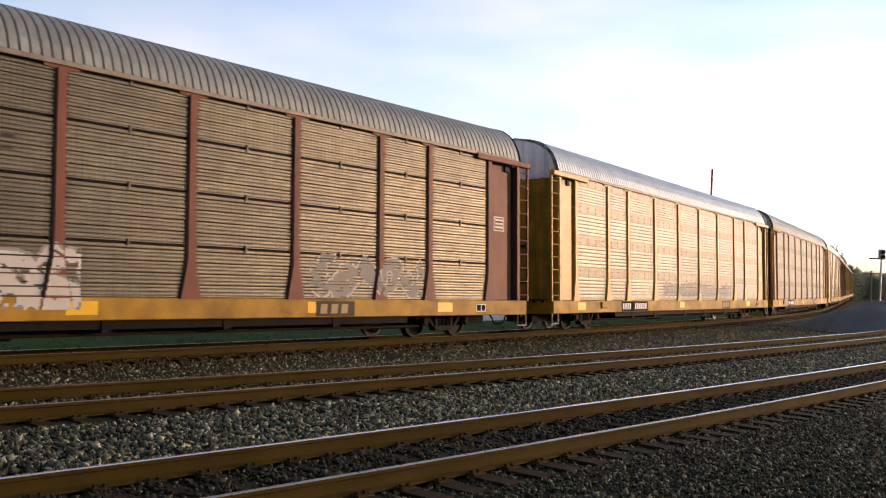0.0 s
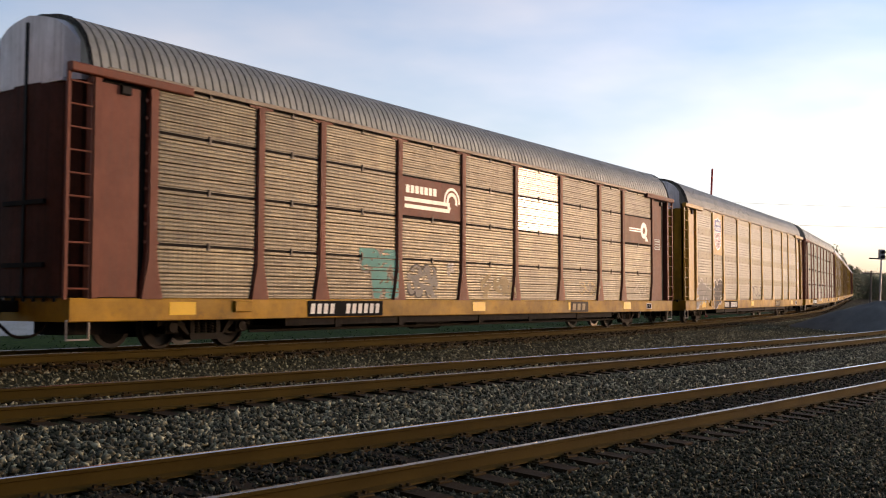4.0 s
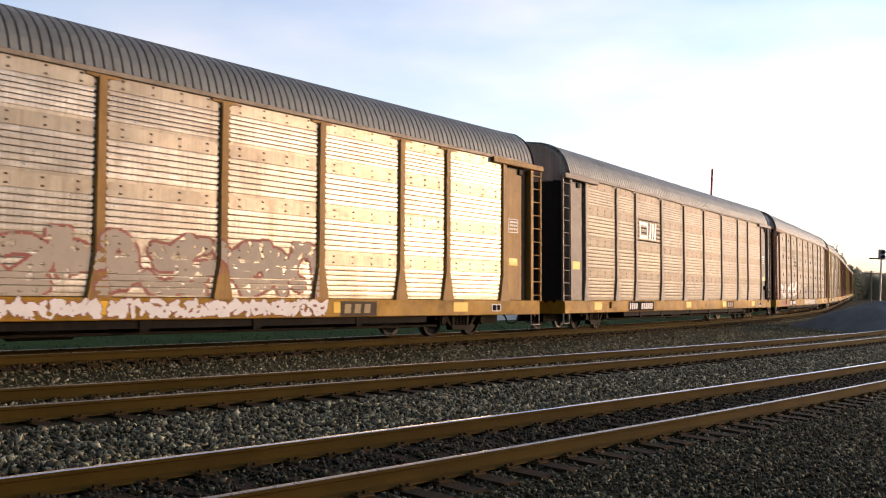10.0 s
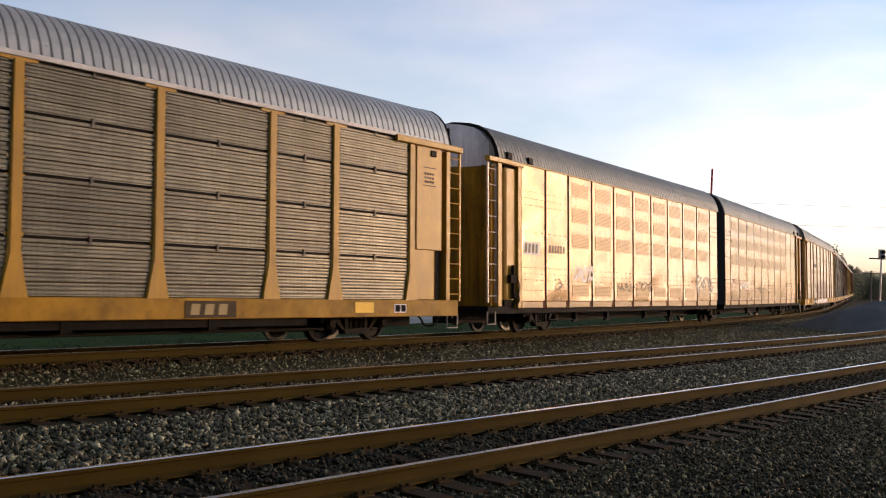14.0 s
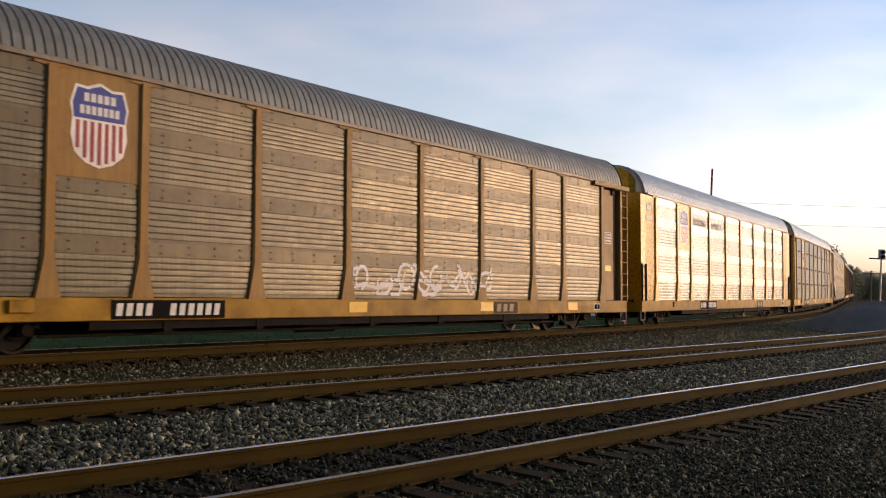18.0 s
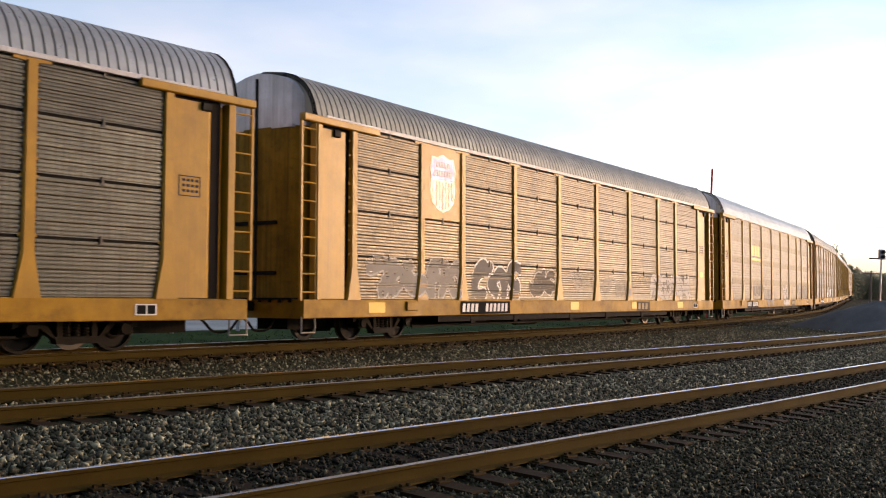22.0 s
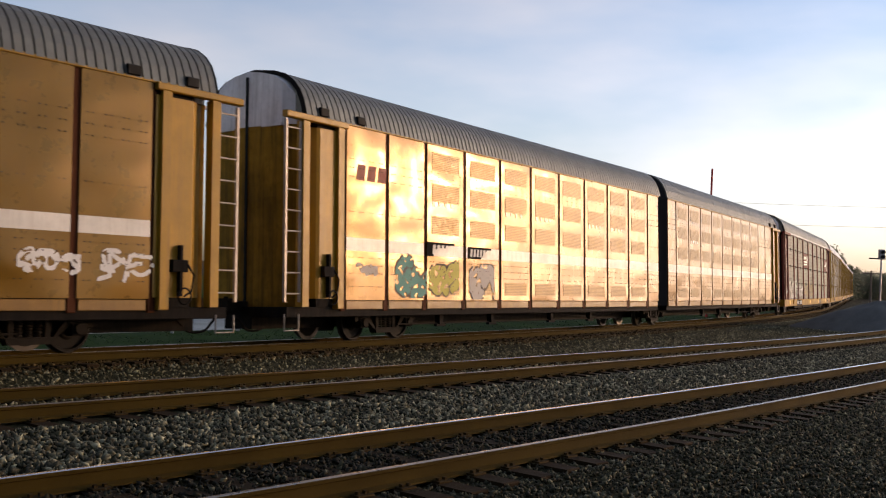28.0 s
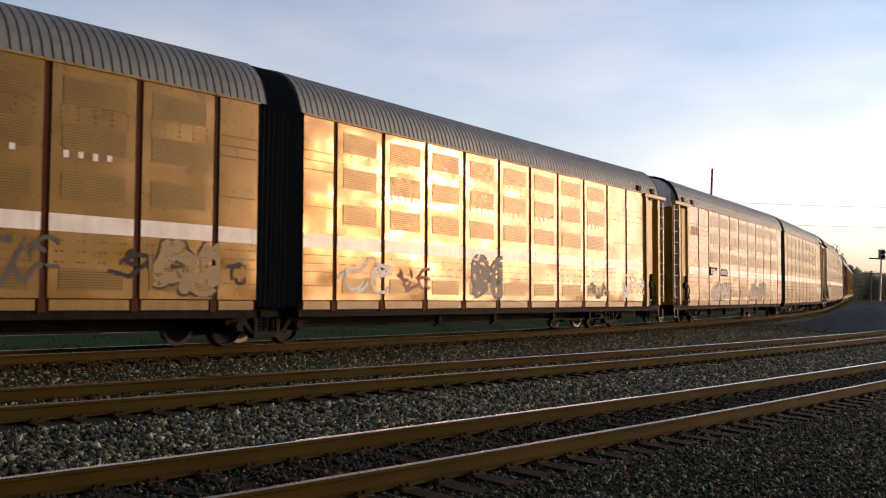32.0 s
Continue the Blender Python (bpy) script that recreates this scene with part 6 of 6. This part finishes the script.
def d_rings_b(root, r):
    numbers(root, r, -7.99)
    door_marks(root, r, "ink", tape=None)
    x0, x1 = b(3)
    stripes_logo(root, x0, x1, 3.03, 3.98, "maroon")
    x0, x1 = b(8)
    stripes_logo(root, x0, x1, 3.03, 3.98, "maroon", bars=False)
    graffiti(root, -11.3, -8.4, 0.99, 2.1, 91, "tag_white", "tag_grey", wear=0.3)
    graffiti(root, -8.4, -5.8, 0.99, 2.2, 93, "tag_white", "tag_grey", wear=0.3)
    graffiti(root, -5.7, -4.8, 1.15, 1.9, 94, None, "tag_paper", wide=0.05)
    graffiti(root, -4.0, -1.55, 1.0, 2.1, 92, "tag_ochre", "tag_silver", wear=0.35)
    graffiti(root, -1.5, 1.25, 1.0, 2.2, 95, "tag_ochre", "tag_silver", wear=0.4)
    graffiti(root, 4.85, 6.8, 1.35, 2.05, 96, None, "tag_ochre", fat=False)
    tag(root, -12.95, -12.3, 2.3, 4.4, 14, "tag_white", y=-1.476)
    tag(root, -12.9, -12.2, 1.15, 1.75, 15, "tag_paper", y=-1.476)


def d_banded(k):
    def dress(root, r, X):
        lo = lambda u, v: min(X(u), X(v))
        hi = lambda u, v: max(X(u), X(v))
        for i in range(2, 9):
            x0 = lo(MAX_POSTS[i], MAX_POSTS[i + 1]) + 0.3
            if r.random() < 0.75:
                for q in range(4):
                    plate_part(root, "seal", [("stripe", rect(x0 + 0.28 * q, x0 + 0.28 * q + 0.1, 3.32 + 0.02 * (q % 2), 3.45))], -1.492, None)
        if k % 2:  # rear unit, ladders behind
            logo = "logored" if k != 5 else "ink"
            polys = []
            x0 = lo(17.9, 19.3) + 0.3
            for q in range(3):
                polys.append((logo, rect(x0 + 0.4 * q, x0 + 0.3 + 0.4 * q, 3.7, 4.06, 0.04)))
            plate_part(root, "logo", polys, -1.487, None, "dark red block emblem")
            a = lo(14.5, 16.1)
            marks(root, a + 0.2, (4,), 2.12, 0.24, "ink", "plate", 0.25, -1.487, "reporting_mark", "dark plate with pale stencilled bars")
            a = lo(12.6, 14.3)
            marks(root, a + 0.2, (6,), 2.12, 0.2, "ink", "plate", 0.12, -1.487, "reporting_mark", "dark plate with pale stencilled bars")
        paint = {
            1: ((-6.5, -5.15, 1.0, 2.1, 101, "tag_teal", "tag_grey"), (-5.05, -3.65, 0.97, 2.0, 102, "tag_lemon", "tag_black"), (-3.15, -1.85, 0.97, 1.95, 103, "tag_white", "tag_black"), (-8.0, -7.2, 1.5, 1.8, 104, None, "tag_white")),
            2: ((5.8, 6.95, 1.32, 1.8, 105, None, "tag_paper"), (7.2, 8.45, 1.2, 1.9, 106, None, "tag_paper")),
            3: ((2.7, 6.25, 0.97, 1.85, 111, "tag_silver", "tag_white"), (-4.6, -1.6, 0.97, 1.8, 112, "tag_white", "tag_silver")),
            4: ((-3.6, -1.95, 1.0, 2.2, 121, "tag_silver", "tag_grey"), (3.65, 5.3, 0.97, 1.6, 122, None, "tag_grey"), (6.3, 8.4, 0.97, 1.95, 123, None, "tag_paper"), (-9.25, -7.3, 1.0, 2.1, 124, None, "tag_paper"), (-7.0, -5.6, 1.1, 1.9, 125, None, "tag_red")),
            5: ((3.3, 6.0, 0.99, 2.1, 131, None, "tag_grey"), (7.9, 9.45, 1.0, 2.05, 132, "tag_ochre", "tag_black"), (6.95, 7.8, 1.0, 1.9, 133, None, "tag_black"), (9.6, 10.1, 1.2, 1.9, 134, None, "tag_black"))}
        for u0, u1, w0, w1, q, inner, outer in paint.get(k, ()):
            graffiti(root, u0, u1, w0, w1, q, inner, outer, y=-1.494, wear=0.34 if inner else 0.15, wide=None if inner else 0.04)
    return dress


# cars ahead of the first one seen whole
AHEAD = [("yellow", "sheet_grey", "bands", "roof_light"), ("ochre", "sheet_tan", "bands", "roof_grey"), ("yellow", "sheet_bright", "bands", "roof_light"), ("red", "sheet_tan", "sheets", "roof_grey"),
         ("yellow", "sheet_tan", "bands", "roof_grey"), ("ochre", "sheet_grey", "sheets", "roof_grey"), ("yellow", "sheet_tan", "bands", "roof_grey")]
for i in range(len(AHEAD) - 1, -1, -1):
    e_, sh_, st_, ro_ = AHEAD[i]
    autorack("enclosed car carrier with %s ends and dusty ribbed panels" % {"yellow": "yellow", "ochre": "faded ochre", "red": "red-brown"}[e_],
             GAPS[1] + 28.65 * (i + 0.5), e_, sh_, "sill_dirty", ro_, st_, dress=d_front, seed=200 + i)
autorack("red-brown enclosed car carrier with dusty tan ribbed panels", mid(1), "red", "sheet_tan", "sill_dirty", "roof_grey", "sheets", dress=d_red, seed=1)
autorack("yellow enclosed car carrier with a striped shield emblem", mid(2), "yellow", "sheet_grey", "sill_dirty", "roof_grey", "bands", dress=d_shield_1, skip=UPPER, seed=2)
autorack("red-brown enclosed car carrier with one bright new panel", mid(3), "red", "sheet_tan", "sill_dirty", "roof_grey", "sheets", dress=d_rings_a,
         skip={(5, -3): "sheet_white", (5, -4): "sheet_white", (3, 2): 1, (8, 2): 1}, seed=3)
autorack("yellow enclosed car carrier with shield emblem and graffiti", mid(4), "yellow", "sheet_tan", "sill_dirty", "roof_grey", "bands", dress=d_shield_2, skip=UPPER, seed=4)
autorack("faded brown enclosed car carrier with large pale graffiti", mid(5), "brown", "sheet_tan", "sill_dirty", "roof_grey", "latched", dress=d_faded, seed=5)
autorack("grey and black enclosed car carrier with ribbon emblem", mid(6), "grey", "sheet_tan", "sill_dirty", "roof_grey", "bands", eave="grey", face="black", dress=d_ribbon, hood="hood_tan", seed=6)
autorack("yellow enclosed car carrier with bright silver panels", mid(7), "ochre", "sheet_bright", "sill_dirty", "roof_dark", "bands", dress=d_silver, seed=7)
articulated_unit("glossy yellow leading unit of an articulated car carrier", mid(8), True, False, d_gloss_a, 8)
articulated_unit("glossy yellow trailing unit of an articulated car carrier", mid(9), False, False, d_gloss_b, 9)
autorack("yellow enclosed car carrier with grey galvanised panels", mid(10), "yellow", "sheet_grey", "sill_dirty", "roof_light", "sheets", eave="white", dress=d_shield_3, skip=UPPER, seed=10)
autorack("bright yellow enclosed car carrier with polished silver panels", mid(11), "bright", "sheet_polished", "sill_dirty", "roof_light", "bands", eave="white", dress=d_slogan, skip=UPPER, hood="bright", seed=11, plain_end=True, tapes=False)
autorack("faded ochre enclosed car carrier with shield emblem", mid(12), "ochre", "sheet_tan", "sill_dirty", "roof_grey", "bands", dress=d_shield_4, skip=UPPER, seed=12)
autorack("yellow enclosed car carrier with brown-stained panels", mid(13), "yellow", "sheet_brown", "sill_dirty", "roof_light", "bands", eave="white", dress=d_blocks, seed=13, tapes=False)
autorack("yellow enclosed car carrier with brown panels and graffiti", mid(14), "yellow", "sheet_brown", "sill_dirty", "roof_grey", "sheets", eave="white", dress=d_shield_5, skip=UPPER, seed=14)
autorack("clean yellow enclosed car carrier with silver-grey panels", mid(15), "yellow", "sheet_grey", "sill_dirty", "roof_light", "sheets", eave="white", dress=d_ribbon_yellow, skip={(2, 2): 1}, seed=15, tapes=False)
autorack("maroon enclosed car carrier with brown-stained panels", mid(16), "maroon", "sheet_tan", "sill_dirty", "roof_grey", "sheets", eave="white", dress=d_rings_b, skip={(3, 2): 1, (8, 2): 1}, seed=16)
for i in range(3):
    articulated_unit("glossy yellow white-banded leading unit of an articulated car carrier", mid(17 + 2 * i), True, True, d_banded(2 * i), 17 + i)
    s_ = mid(18 + 2 * i) if i < 2 else GAPS[22] - 11.0
    articulated_unit("glossy yellow white-banded trailing unit of an articulated car carrier", s_, False, True, d_banded(2 * i + 1), 27 + i)


# ---------------------------------------------------------------- how the train runs
def car_pose(s, half):
    a, c = track(s - half), track(s + half)
    h = math.atan2(c[1] - a[1], c[0] - a[0])
    return Matrix.Translation(((a[0] + c[0]) / 2, (a[1] + c[1]) / 2, 0.0)) @ Matrix.Rotation(h, 4, "Z") @ Matrix.Rotation(-CANT, 4, "X")


def motions():
    for car, s0, half in CARS:
        walk(car, [(t, car_pose(s0 + run(t), half)) for t in np.arange(0.0, 32.01, 0.5)])
    # wheels roll while they are within sight
    for w, x, s0 in WHEELS:
        rows = [(0.0, pose(x, 0, 0.424))]
        ang = 0.0
        seen = [k / 30 for k in range(1, 960) if -34.0 < s0 + run(k / 30) < 70.0]
        for i, t in enumerate(seen):
            ang += math.degrees((run(t) - run(t - 1 / 30)) / 0.424)
            rows.append((t, pose(x, 0, 0.424, 0, ang % 360.0, 0)))
        if rows[-1][0] < 31.99:
            rows.append((32.0, rows[-1][1]))
        walk(w, rows)


motions()
